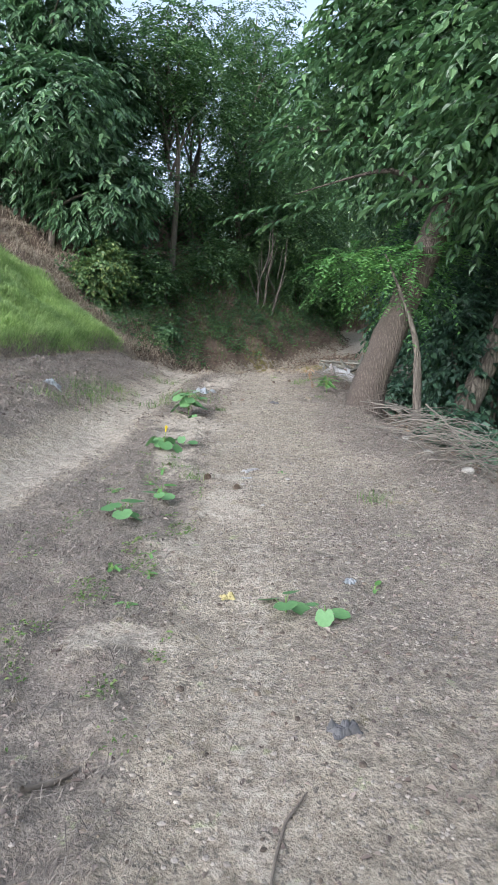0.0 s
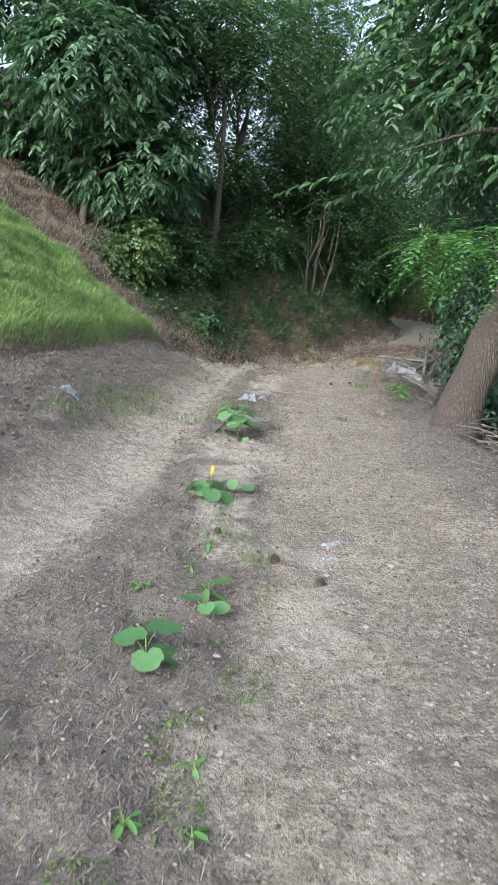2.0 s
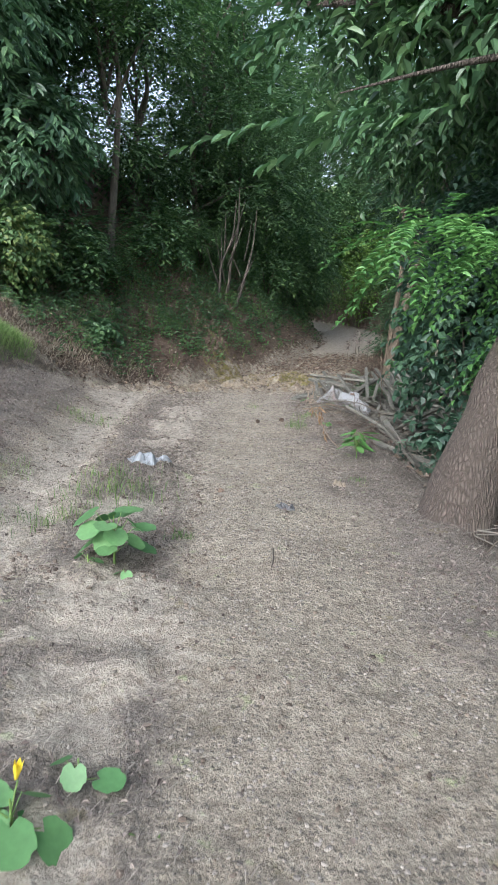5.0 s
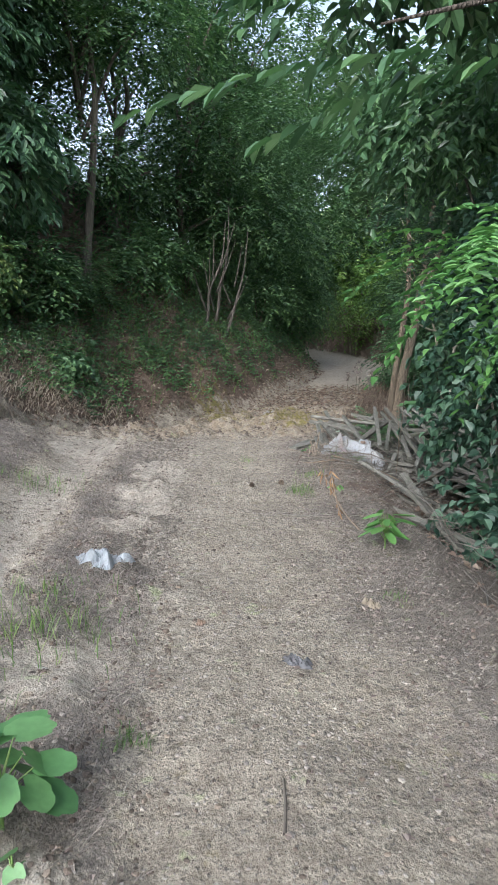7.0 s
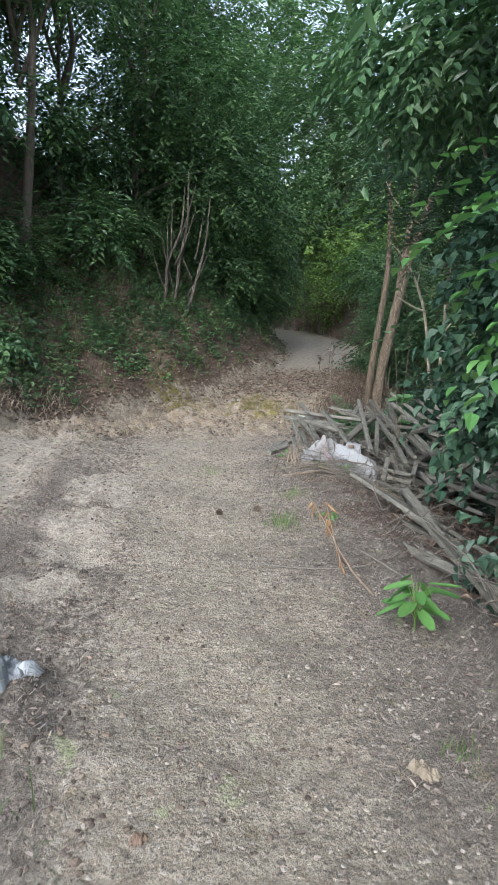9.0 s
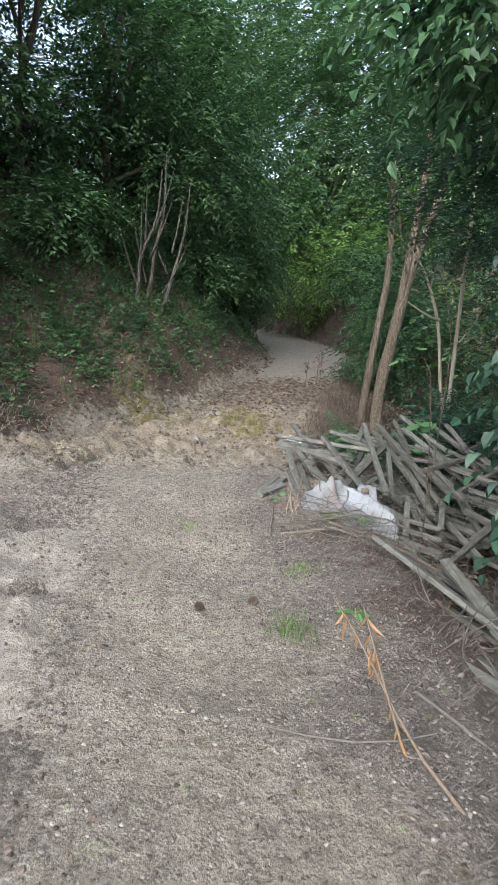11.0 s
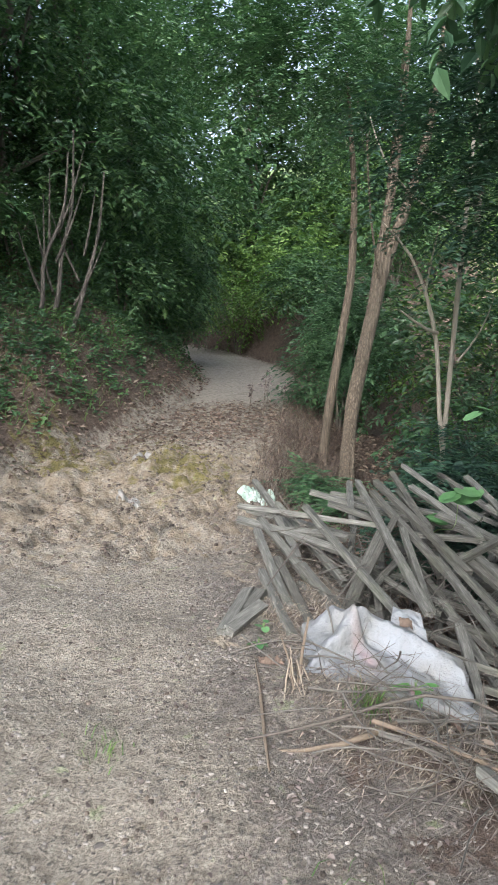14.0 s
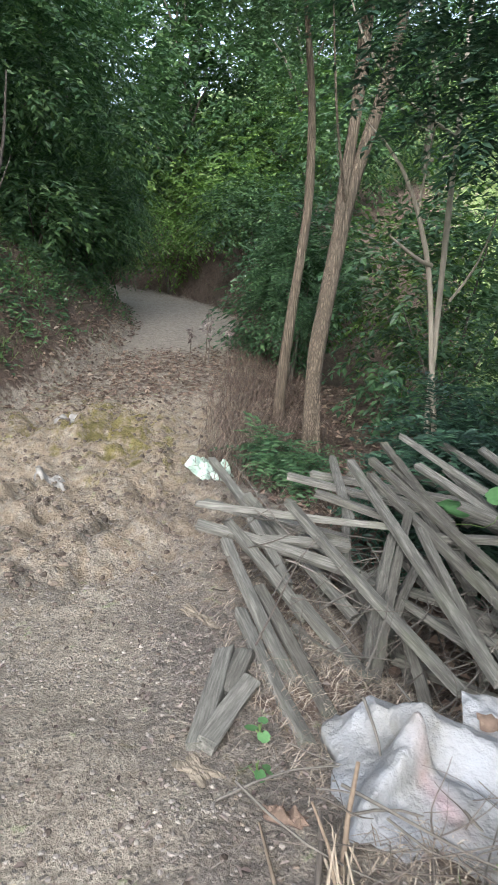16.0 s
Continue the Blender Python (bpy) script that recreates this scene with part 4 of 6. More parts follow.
for a, b in (((4.25, 18.1, 0.02), (3.1, 17.57, -0.12)), ((3.24, 17.75, -0.14), (3.23, 17.0, -0.22)), ((3.34, 17.75, -0.13), (3.29, 16.9, -0.22)), ((3.15, 17.95, -0.10), (3.02, 16.8, -0.22)),
             ((3.05, 17.75, -0.16), (2.85, 16.6, -0.26)), ((3.11, 16.95, -0.28), (2.86, 16.4, -0.36)), ((2.5, 16.68, -0.3), (2.8, 16.25, -0.3)), ((2.45, 16.5, -0.34), (2.75, 16.1, -0.34)),
             ((2.73, 16.9, -0.26), (2.45, 16.2, -0.34)), ((2.35, 16.3, -0.36), (2.6, 15.8, -0.36)), ((3.9, 18.45, 0.0), (4.1, 17.7, -0.12)), ((3.5, 17.9, -0.12), (3.95, 17.4, -0.2))):
    lay_plank(a, b, 0.054, 0.042)
# short pieces at the track's edge
for a, b in (((1.56, 17.44, -0.17), (1.27, 16.9, -0.17)), ((1.63, 17.39, -0.16), (1.46, 17.14, -0.17)), ((1.58, 17.19, -0.16), (1.3, 16.89, -0.16))):
    lay_plank(a, b, 0.075, 0.05, label="short broken stake on the track's edge", group="broken stakes")
# the body of the heap underneath
heap_rng = np.random.default_rng(78)
for k in range(64):
    y = heap_rng.uniform(16.2, 19.2)
    x = heap_rng.uniform(2.15 if y > 17.2 else 2.7, 4.4)
    top = min(-0.24 + 0.2 * max(0.0, y - 17.3), 0.2) - 0.11 - heap_rng.uniform(0.0, 0.28)
    a = radians(heap_rng.choice((90, 90, 75, 110, 35, 140)) + heap_rng.uniform(-15, 15))
    n2 = heap_rng.uniform(0.35, 0.75)
    d = Vector((math.cos(a) * n2, math.sin(a) * n2, heap_rng.uniform(0.0, 0.12)))
    lay_plank(Vector((x, y, top)) - d, Vector((x, y, top)) + d, 0.052, 0.042)
# old boards and poles that lie along the gully edge
for k in range(16):
    x, y = heap_rng.uniform(1.95, 2.75), heap_rng.uniform(13.0, 15.0)
    n2, a = heap_rng.uniform(0.5, 1.1), radians(90 + heap_rng.uniform(-5, 32))
    d = Vector((math.cos(a) * n2, math.sin(a) * n2, 0.06))
    top = ground_z(x, y) + 0.06 + heap_rng.uniform(0.0, 0.14)
    lay_plank(Vector((x, y, top)) - d, Vector((x, y, top)) + d, heap_rng.uniform(0.045, 0.075), 0.035, label="old grey batten lying along the gully's edge", group="old battens")


# ---- the sack ----
def sack_material():
    m, n, l, p = material("woven_white_plastic")
    w = n.new("ShaderNodeTexWave")
    w.inputs["Scale"].default_value, w.inputs["Distortion"].default_value = 170.0, 0.6
    tc = n.new("ShaderNodeTexCoord")
    l.new(tc.outputs["Object"], w.inputs["Vector"])
    st = noise_node(n, l, 4.5, 5.0, 0.6)
    c = ramp(n, [(0.3, (0.16, 0.149, 0.125)), (0.4, (0.245, 0.243, 0.236)), (0.72, (0.295, 0.31, 0.335))])
    l.new(st.outputs["Fac"], c.inputs["Fac"])
    weave = ramp(n, [(0.2, (0.86, 0.86, 0.86)), (0.7, (1, 1, 1))])
    l.new(w.outputs["Fac"], weave.inputs["Fac"])
    col = mix(n, l, 1.0, c.outputs["Color"], weave.outputs["Color"], "MULTIPLY")
    a = n.new("ShaderNodeAttribute")
    a.attribute_name = "print"
    fade = n.new("ShaderNodeMath")
    fade.operation = "MULTIPLY"
    l.new(a.outputs["Fac"], fade.inputs[0])
    l.new(noise_node(n, l, 14.0).outputs["Fac"], fade.inputs[1])
    l.new(mix(n, l, fade.outputs[0], col, (0.5, 0.24, 0.25)), p.inputs["Base Color"])
    p.inputs["Roughness"].default_value = 0.62
    crease = noise_node(n, l, 11.0, 5.0, 0.62)
    bump(n, l, crease.outputs["Fac"], p, 1.0, 0.03)
    return m


SACK = sack_material()


def half_full_sack():
    nu, nv = 90, 64
    u, v = np.meshgrid(np.linspace(-1, 1, nu), np.linspace(-1, 1, nv), indexing="ij")
    # four uneven corners on the heap, from above
    left_top, right_top, right_low, left_low = np.array((1.74, 16.88)), np.array((2.42, 16.36)), np.array((2.27, 15.97)), np.array((1.53, 16.28))
    su, sv = (u + 1) / 2, (v + 1) / 2
    pt = (left_low[None, None] * ((1 - su) * (1 - sv))[..., None] + right_low * (su * (1 - sv))[..., None] + left_top * ((1 - su) * sv)[..., None] + right_top * (su * sv)[..., None])
    rag = 1 + 0.06 * np.sin(5 * u + 3 * v) * np.abs(v) + 0.05 * np.sin(9 * v + 2) * np.abs(u) + 0.025 * np.sin(17 * u) * np.abs(v)
    mid = np.array((1.98, 16.4))
    pt = mid + (pt - mid) * rag[..., None]

    def roll(a, b, front, back, high_a, high_b):
        """A rounded fold from a to b, steep on its front side."""
        a, b = np.array(a), np.array(b)
        way = (b - a) / np.linalg.norm(b - a)
        along_it = np.clip(((pt - a) @ way) / np.linalg.norm(b - a), -0.15, 1.15)
        off = (pt - a) @ np.array((-way[1], way[0]))
        w = np.where(off < 0, front, back)
        return (high_a + (high_b - high_a) * along_it) * np.exp(-np.abs(off / w) ** 2.4) * smooth_step(-0.14, 0.06, along_it) * smooth_step(1.15, 0.95, along_it)

    lie = -0.17 - 0.11 * smooth_step(-0.3, 1.0, u) - 0.05 * (1 - sv)
    belly = 0.05 * (1 - np.abs(u) ** 3.0) * (1 - np.abs(v) ** 2.6)
    fold = roll((1.54, 16.36), (1.85, 16.47), 0.028, 0.075, 0.04, 0.13) + roll((1.85, 16.47), (1.95, 16.62), 0.05, 0.08, 0.10, 0.04)
    ridge = roll((1.82, 16.74), (2.36, 16.2), 0.06, 0.13, 0.10, 0.10) - roll((1.88, 16.5), (2.14, 16.28), 0.035, 0.035, 0.03, 0.035)
    tab = 0.05 * np.exp(-(((pt[..., 0] - 1.84) / 0.05) ** 2 + ((pt[..., 1] - 16.8) / 0.06) ** 2))
    small = 0.009 * waves(pt[..., 0], pt[..., 1], 0.3, 31) + 0.004 * waves(pt[..., 0], pt[..., 1], 0.09, 32) + 0.006 * np.abs(waves(pt[..., 0], pt[..., 1], 0.16, 33))
    edge = np.minimum(1 - np.abs(u), 1 - np.abs(v))
    top = lie + 0.04 + belly + (fold + ridge + tab + small) * smooth_step(0, 0.1, edge)
    bottom = np.minimum(lie - 0.01, top - 0.012)
    a = np.concatenate([pt, top[..., None]], -1).reshape(-1, 3)
    b = np.concatenate([pt, bottom[..., None]], -1).reshape(-1, 3)
    i, j = np.meshgrid(np.arange(nu - 1), np.arange(nv - 1), indexing="ij")
    q = np.stack([i * nv + j, (i + 1) * nv + j, (i + 1) * nv + j + 1, i * nv + j + 1], -1).reshape(-1, 4)
    n0 = nu * nv
    rim = np.r_[[k * nv for k in range(nu)], [(nu - 1) * nv + k for k in range(1, nv)], [k * nv + nv - 1 for k in range(nu - 2, -1, -1)], [k for k in range(nv - 2, -1, -1)]]
    wall = np.stack([rim[:-1] + n0, rim[1:] + n0, rim[1:], rim[:-1]], -1)
    me = np_mesh("sack", np.concatenate([a, b]), np.concatenate([q, q[:, ::-1] + n0, wall]), SACK, True)
    ink = np.exp(-(((u + 0.38 + 0.3 * v) / 0.09) ** 2 + ((v + 0.3) / 0.3) ** 2)) * 0.6 + np.exp(-(((u - 0.3) / 0.06) ** 2 + ((v + 0.78) / 0.10) ** 2)) * 1.2
    at = me.attributes.new("print", "FLOAT", "POINT")
    at.data.foreach_set("value", np.r_[np.clip(ink, 0, 1).ravel(), np.zeros(n0)].astype(np.float32))
    return me


sack = thing("sack", (2.0, 16.5, -0.17), "crumpled white woven plastic sack lying on the stakes", "sack")
body = part("body", half_full_sack(), sack)
body.matrix_parent_inverse = Matrix.Translation((-2.0, -16.5, 0.17))


def cloth_flap(name, corners, bulge, mat, seed, n=16):
    """A loose thick flap of cloth between four corners."""
    a, b, d, e = (np.array(k, float) for k in corners)
    u, v = np.meshgrid(np.linspace(0, 1, n), np.linspace(0, 1, n), indexing="ij")
    q = a * ((1 - u) * (1 - v))[..., None] + b * (u * (1 - v))[..., None] + d * (u * v)[..., None] + e * ((1 - u) * v)[..., None]
    q[..., 2] += bulge * np.sin(np.pi * u) * np.sin(np.pi * v) + 0.012 * waves(u, v, 0.5, seed)
    top = q.reshape(-1, 3)
    i, j = np.meshgrid(np.arange(n - 1), np.arange(n - 1), indexing="ij")
    f = np.stack([i * n + j, (i + 1) * n + j, (i + 1) * n + j + 1, i * n + j + 1], -1).reshape(-1, 4)
    ob = part(name, np_mesh(name, np.concatenate([top, top - np.array([0, 0, 0.004])]), np.concatenate([f, f[:, ::-1] + n * n]), mat, True), sack)
    ob.matrix_parent_inverse = Matrix.Translation((-2.0, -16.5, 0.17))
    return ob


cloth_flap("tied_corner", ((2.08, 16.54, -0.10), (2.26, 16.44, -0.13), (2.3, 16.62, -0.04), (2.17, 16.69, -0.02)), 0.03, SACK, 42)


# ---- loose cover on the ground ----
def scatter(rng, n, x0, x1, y0, y1, weight):
    """Places on the land, kept by a weight of x and y."""
    x, y = rng.uniform(x0, x1, n), rng.uniform(y0, y1, n)
    keep = rng.random(n) < weight(x, y)
    x, y = x[keep], y[keep]
    return np.stack([x, y, land(x, y)], -1)


GOLD = (1 + 5 ** 0.5) / 2
ROUND_V = unit(np.array([(-1, GOLD, 0), (1, GOLD, 0), (-1, -GOLD, 0), (1, -GOLD, 0), (0, -1, GOLD), (0, 1, GOLD), (0, -1, -GOLD), (0, 1, -GOLD), (GOLD, 0, -1), (GOLD, 0, 1), (-GOLD, 0, -1), (-GOLD, 0, 1)], float))
ROUND_F = np.array([q for q in ((a, b, d) for a in range(12) for b in range(12) for d in range(12)) if q[0] < q[1] and q[0] < q[2]
                    and all(abs(np.linalg.norm(ROUND_V[q[k]] - ROUND_V[q[k - 1]]) - 1.0515) < 0.01 for k in range(3)) and np.dot(np.cross(ROUND_V[q[1]] - ROUND_V[q[0]], ROUND_V[q[2]] - ROUND_V[q[0]]), ROUND_V[q[0]]) > 0])


def lumps(rng, pos, size, flat=0.6):
    """Small rounded stones or crumbs that sit in the ground."""
    n = len(pos)
    a = rng.uniform(0, 6.28, n)
    s = np.reshape(size, (-1, 1, 1))
    v = ROUND_V[None] * rng.uniform(0.75, 1.2, (n, 12, 1)) * rng.uniform(0.65, 1.3, (n, 1, 3))
    v[..., 2] *= flat
    c, q = np.cos(a)[:, None], np.sin(a)[:, None]
    v = np.stack([v[..., 0] * c - v[..., 1] * q, v[..., 0] * q + v[..., 1] * c, v[..., 2]], -1) * s + pos[:, None]
    v[..., 2] += s[..., 0] * flat * 0.15
    f = ROUND_F[None] + (np.arange(n) * 12)[:, None, None]
    return v.reshape(-1, 3), f.reshape(-1, 3)


def blades(rng, pos, height, wide, lean=0.5, way=None):
    """Bent blades of grass, two quads each."""
    n = len(pos)
    a = rng.uniform(0, 6.28, n)
    out = np.stack([np.cos(a), np.sin(a), np.zeros(n)], -1)
    if way is not None:
        out = unit(out * 0.7 + np.asarray(way))
        out[:, 2] *= 0.3
    h = np.reshape(height, (-1, 1)) * rng.uniform(0.55, 1.25, (n, 1))
    l = lean * rng.uniform(0.4, 1.5, (n, 1))
    side = np.stack([-np.sin(a + 0.5), np.cos(a + 0.5), np.zeros(n)], -1) * (np.reshape(wide, (-1, 1)) / 2)
    up = np.array([0, 0, 1.0])
    p1 = pos + up * h * 0.55 + out * h * l * 0.35
    p2 = pos + up * h * np.maximum(0.12, 1 - 0.5 * l) + out * h * l
    v = np.stack([pos - side, pos + side, p1 - side * 0.8, p1 + side * 0.8, p2 - side * 0.15, p2 + side * 0.15], 1)
    i = (np.arange(n) * 6)[:, None]
    f = np.stack([np.hstack([i, i + 1, i + 3, i + 2]), np.hstack([i + 2, i + 3, i + 5, i + 4])], 1)
    return v.reshape(-1, 3), f.reshape(-1, 4)


def stuff(name, data, mat, label, category):
    return tagged(part(name, np_mesh(name, data[0], data[1], mat)), label, category, kind="stuff")


grng = np.random.default_rng(101)


def cover(key):
    return lambda x, y: masks(x, y)[key]


def on_track(x, y):
    return smooth_step(0.1, -0.25, x - along(EDGE, y)) * smooth_step(0.1, -0.2, along(TOE, y) - x)


p = scatter(grng, 60000, -0.6, 1.8, 0.8, 20.5, lambda x, y: on_track(x, y) * smooth_step(-0.55, -0.2, x) * (0.35 + 0.3 * waves(x, y, 0.8, 12)) * (1 - 0.7 * masks(x, y)["sand"]))
p2 = scatter(grng, 16000, -3.4, -0.5, 0.8, 18, lambda x, y: on_track(x, y) * 0.35)
pp = np.concatenate([p, p2])
stuff("gravel", lumps(grng, pp, 0.004 + 0.0075 * grng.random(len(pp)) ** 2.5), PEBBLE, "loose pale gravel grains strewn on the track", "gravel")
p = scatter(grng, 420, -0.3, 1.7, 1.0, 20.0, lambda x, y: on_track(x, y))
stuff("stones", lumps(grng, p, 0.008 + 0.009 * grng.random(len(p)) ** 2, 0.45), PEBBLE, "small stones half sunk in the track", "stones")

p = scatter(grng, 120000, -5.0, 0.0, 0.8, 18.5, lambda x, y: cover("dead")(x, y) * (0.75 + 0.3 * waves(x, y, 0.5, 14)))
stuff("dead_grass", blades(grng, p, 0.04, 0.0042, 2.2), STRAW, "flattened dead grass between the wheel ruts", "dead grass")
p = scatter(grng, 70000, 0.6, 4.0, 1.0, 22, lambda x, y: smooth_step(-0.85, -0.2, x - along(EDGE, y) + 0.15 * waves(x, y, 1.2, 22)) * smooth_step(1.6, 0.6, x - along(EDGE, y)) * 0.8)
stuff("dead_grass", blades(grng, p, 0.06, 0.0032, 2.0, (0.6, -0.2, 0)), STRAW, "dead grass hanging over the gully's edge", "dead grass")
p = scatter(grng, 26000, -3.8, 1.9, 0.8, 18, lambda x, y: 0.7 * cover("dead")(x, y) + 0.04 + 0.16 * smooth_step(0.3, 1.1, x))
d = unit(grng.normal(0, 1, p.shape) * np.array([1, 1, 0.25]))
stuff("dry_leaves", leaves(p + np.array([0, 0, 0.006]), d, grng.normal(0, 0.5, p.shape) + np.array([0, 0, 1.0]), 0.014 + 0.03 * grng.random(len(p)) ** 2, 0.009 + 0.013 * grng.random(len(p)), True, 0.5),
      DRY_LEAF, "curled dry leaves strewn over the track", "dry leaves")
p = scatter(grng, 40000, -1.8, 0.4, 9.0, 20.5, lambda x, y: cover("mud")(x, y) * smooth_step(-0.1, 0.9, waves(x, y, 0.5, 16)) * 0.7)
stuff("mud_clods", lumps(grng, p, 0.005 + 0.013 * grng.random(len(p)) ** 2.4, 0.7), CLOD, "dark crumbling mud clods along the rut", "mud")
p = scatter(grng, 7000, -0.5, 1.9, 0.8, 19.5, lambda x, y: on_track(x, y) * (0.35 + 0.45 * smooth_step(0.0, 0.8, waves(x, y, 0.6, 18)) + 0.3 * smooth_step(0.5, 1.3, x)))
stuff("soil_crumbs", lumps(grng, p, 0.004 + 0.011 * grng.random(len(p)) ** 2.6, 0.7), CLOD, "dark soil crumbs strewn on the gravel", "soil")
p = scatter(grng, 24000, -2.4, 3.5, 18.4, 24.5, lambda x, y: on_track(x, y) * (0.15 + 0.85 * smooth_step(0.1, 0.7, waves(x, y, 0.6, 83))))
stuff("mud_clods", lumps(grng, p, 0.006 + 0.025 * grng.random(len(p)) ** 3, 0.7), CLOD, "broken lumps of clay where water crosses", "mud")

p = scatter(grng, 26000, -5.2, -2.3, 4, 18, lambda x, y: cover("dead")(x, y) * smooth_step(-2.4, -2.8, x) * smooth_step(-0.3, 0.5, waves(x, y, 0.9, 21)))
stuff("dead_grass", blades(grng, p, 0.075, 0.010, 1.5), STRAW, "clumps of grey dead grass beside the rut", "dead grass")
p = scatter(grng, 12000, -5.2, -2.2, 3, 18, lambda x, y: cover("dead")(x, y) * smooth_step(-2.3, -2.7, x) * smooth_step(-0.4, 0.5, waves(x, y, 0.7, 23)))
d = unit(grng.normal(0, 1, p.shape) * np.array([1, 1, 0.4]))
stuff("dry_leaves", leaves(p + np.array([0, 0, 0.015]), d, grng.normal(0, 0.6, p.shape) + np.array([0, 0, 1.0]), 0.025 + 0.03 * grng.random(len(p)), 0.018 + 0.014 * grng.random(len(p)), True, 0.5),
      DRY_LEAF, "matted dry leaves beside the rut", "dry leaves")
crng = np.random.default_rng(131)
p = scatter(crng, 9000, -1.5, -0.35, 2.2, 7.0, lambda x, y: smooth_step(0.35, 0.9, waves(x, y, 0.55, 81)) * smooth_step(-1.5, -1.0, x) * 0.8)
d = unit(crng.normal(0, 1, p.shape) * np.array([1, 1, 0.3]))
stuff("creeping_weeds", leaves(p + np.array([0, 0, 0.014]), d, crng.normal(0, 0.4, p.shape) + np.array([0, 0, 1.0]), 0.012 + 0.016 * crng.random(len(p)), 0.008 + 0.008 * crng.random(len(p)), True, 0.3),
      GRASS_TUFT, "tiny green weeds creeping through dead grass", "weeds")
p = scatter(crng, 70000, -2.4, -0.1, 8.5, 19.5, lambda x, y: on_track(x, y) * smooth_step(0.0, 0.6, waves(x, y, 0.38, 82)) * (1 - masks(x, y)["sand"]) * 0.8 * smooth_step(-0.1, -0.5, x))
stuff("mud_clods", lumps(crng, p, 0.004 + 0.013 * crng.random(len(p)) ** 2.2, 0.6), CLOD, "crumbled dark soil between the wheel ruts", "mud")
# turf bank
p = scatter(grng, 190000, -9, -2.8, 8, 20.5, lambda x, y: cover("turf")(x, y) * 1.2)
stuff("grass", blades(grng, p, 0.17, 0.013, 0.9, (0.35, -0.35, 0)), GRASS, "long fresh green grass on the bank", "grass")
p = scatter(grng, 70000, -5.5, -2.4, 9, 18.3, lambda x, y: np.exp(-((along(TOE, y) - x - 0.02) / 0.10) ** 2))
stuff("dead_grass", blades(grng, p, 0.10, 0.009, 1.8, (0.6, -0.5, -0.9)), STRAW_RED, "brown dead grass under the turf's edge", "dead grass")
p = scatter(grng, 80000, -9, -1.0, 16, 23, lambda x, y: smooth_step(0.1, 0.5, along(TOE, y) - x) * (1 - smooth_step(0.2, 0.5, cover("turf")(x, y))) * smooth_step(22.5, 20, y) * 0.6)
stuff("dead_grass", blades(grng, p, 0.16, 0.011, 1.1, (0.5, -0.4, -0.2)), STRAW_RED, "brown dead grass on the dry slope", "dead grass")

# shady bank: litter, herbs
def bank_d(x, y):
    return along(TOE, y) - x


p = scatter(grng, 90000, -3, 7, 18.5, 36, lambda x, y: np.maximum(smooth_step(-0.3, 0.2, bank_d(x, y)) * smooth_step(4.5, 2.0, bank_d(x, y)), smooth_step(23.6, 25.0, y) * smooth_step(28.5, 27, y) * on_track(x, y) * 0.55) * 0.5)
d = unit(grng.normal(0, 1, p.shape) * np.array([1, 1, 0.3]))
stuff("leaf_litter", leaves(p + np.array([0, 0, 0.012]), d, grng.normal(0, 0.5, p.shape) + np.array([0, 0, 1.0]), 0.06 + 0.05 * grng.random(len(p)), 0.03 + 0.03 * grng.random(len(p)), False, 0.4),
      LITTER, "brown fallen leaves over the foot of the bank", "leaf litter")
hrng = np.random.default_rng(211)
p = scatter(hrng, 95000, -5, 4.5, 19.2, 32, lambda x, y: smooth_step(0.35, 0.9, bank_d(x, y) + 0.3 * waves(x, y, 1.4, 61)) * smooth_step(4.6, 2.6, bank_d(x, y)) * smooth_step(-0.45, 0.35, waves(x, y, 0.8, 62)))
d = unit(hrng.normal(0, 1, p.shape) * np.array([1, 1, 0.35]))
lift = np.zeros(p.shape)
lift[:, 2] = 0.03 + 0.3 * hrng.random(len(p)) ** 1.3
stuff("bank_herbs", leaves(p + lift, d, hrng.normal(0, 0.45, p.shape) + np.array([0.3, -0.4, 1.0]), 0.07 + 0.06 * hrng.random(len(p)), 0.035 + 0.03 * hrng.random(len(p)), False, 0.3),
      LEAF_SHADE, "low green herbs over the foot of the shady bank", "herbs")
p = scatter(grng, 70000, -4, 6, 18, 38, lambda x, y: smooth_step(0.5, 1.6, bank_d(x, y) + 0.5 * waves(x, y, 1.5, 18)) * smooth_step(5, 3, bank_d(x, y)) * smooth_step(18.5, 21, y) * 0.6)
stuff("grass", blades(grng, p, 0.3, 0.011, 1.1, (0.4, -0.6, -0.1)), GRASS_SHADED, "shaded grass on the wooded bank", "grass")
p = scatter(grng, 6500, -4, 5.5, 18.5, 36, lambda x, y: smooth_step(0.6, 1.6, bank_d(x, y) + 0.6 * waves(x, y, 1.2, 19)) * smooth_step(5, 3, bank_d(x, y)) * 0.8)
d = grng.normal(0, 1, p.shape)
d[:, 2] = 0.5
stuff("herbs", sprays(grng, p + np.array([0, 0, 0.12]), d, 8, 0.3, 0.09, 0.5, 0.5, 0.9, False), LEAF_VINE, "low green herbs on the shady bank", "herbs")
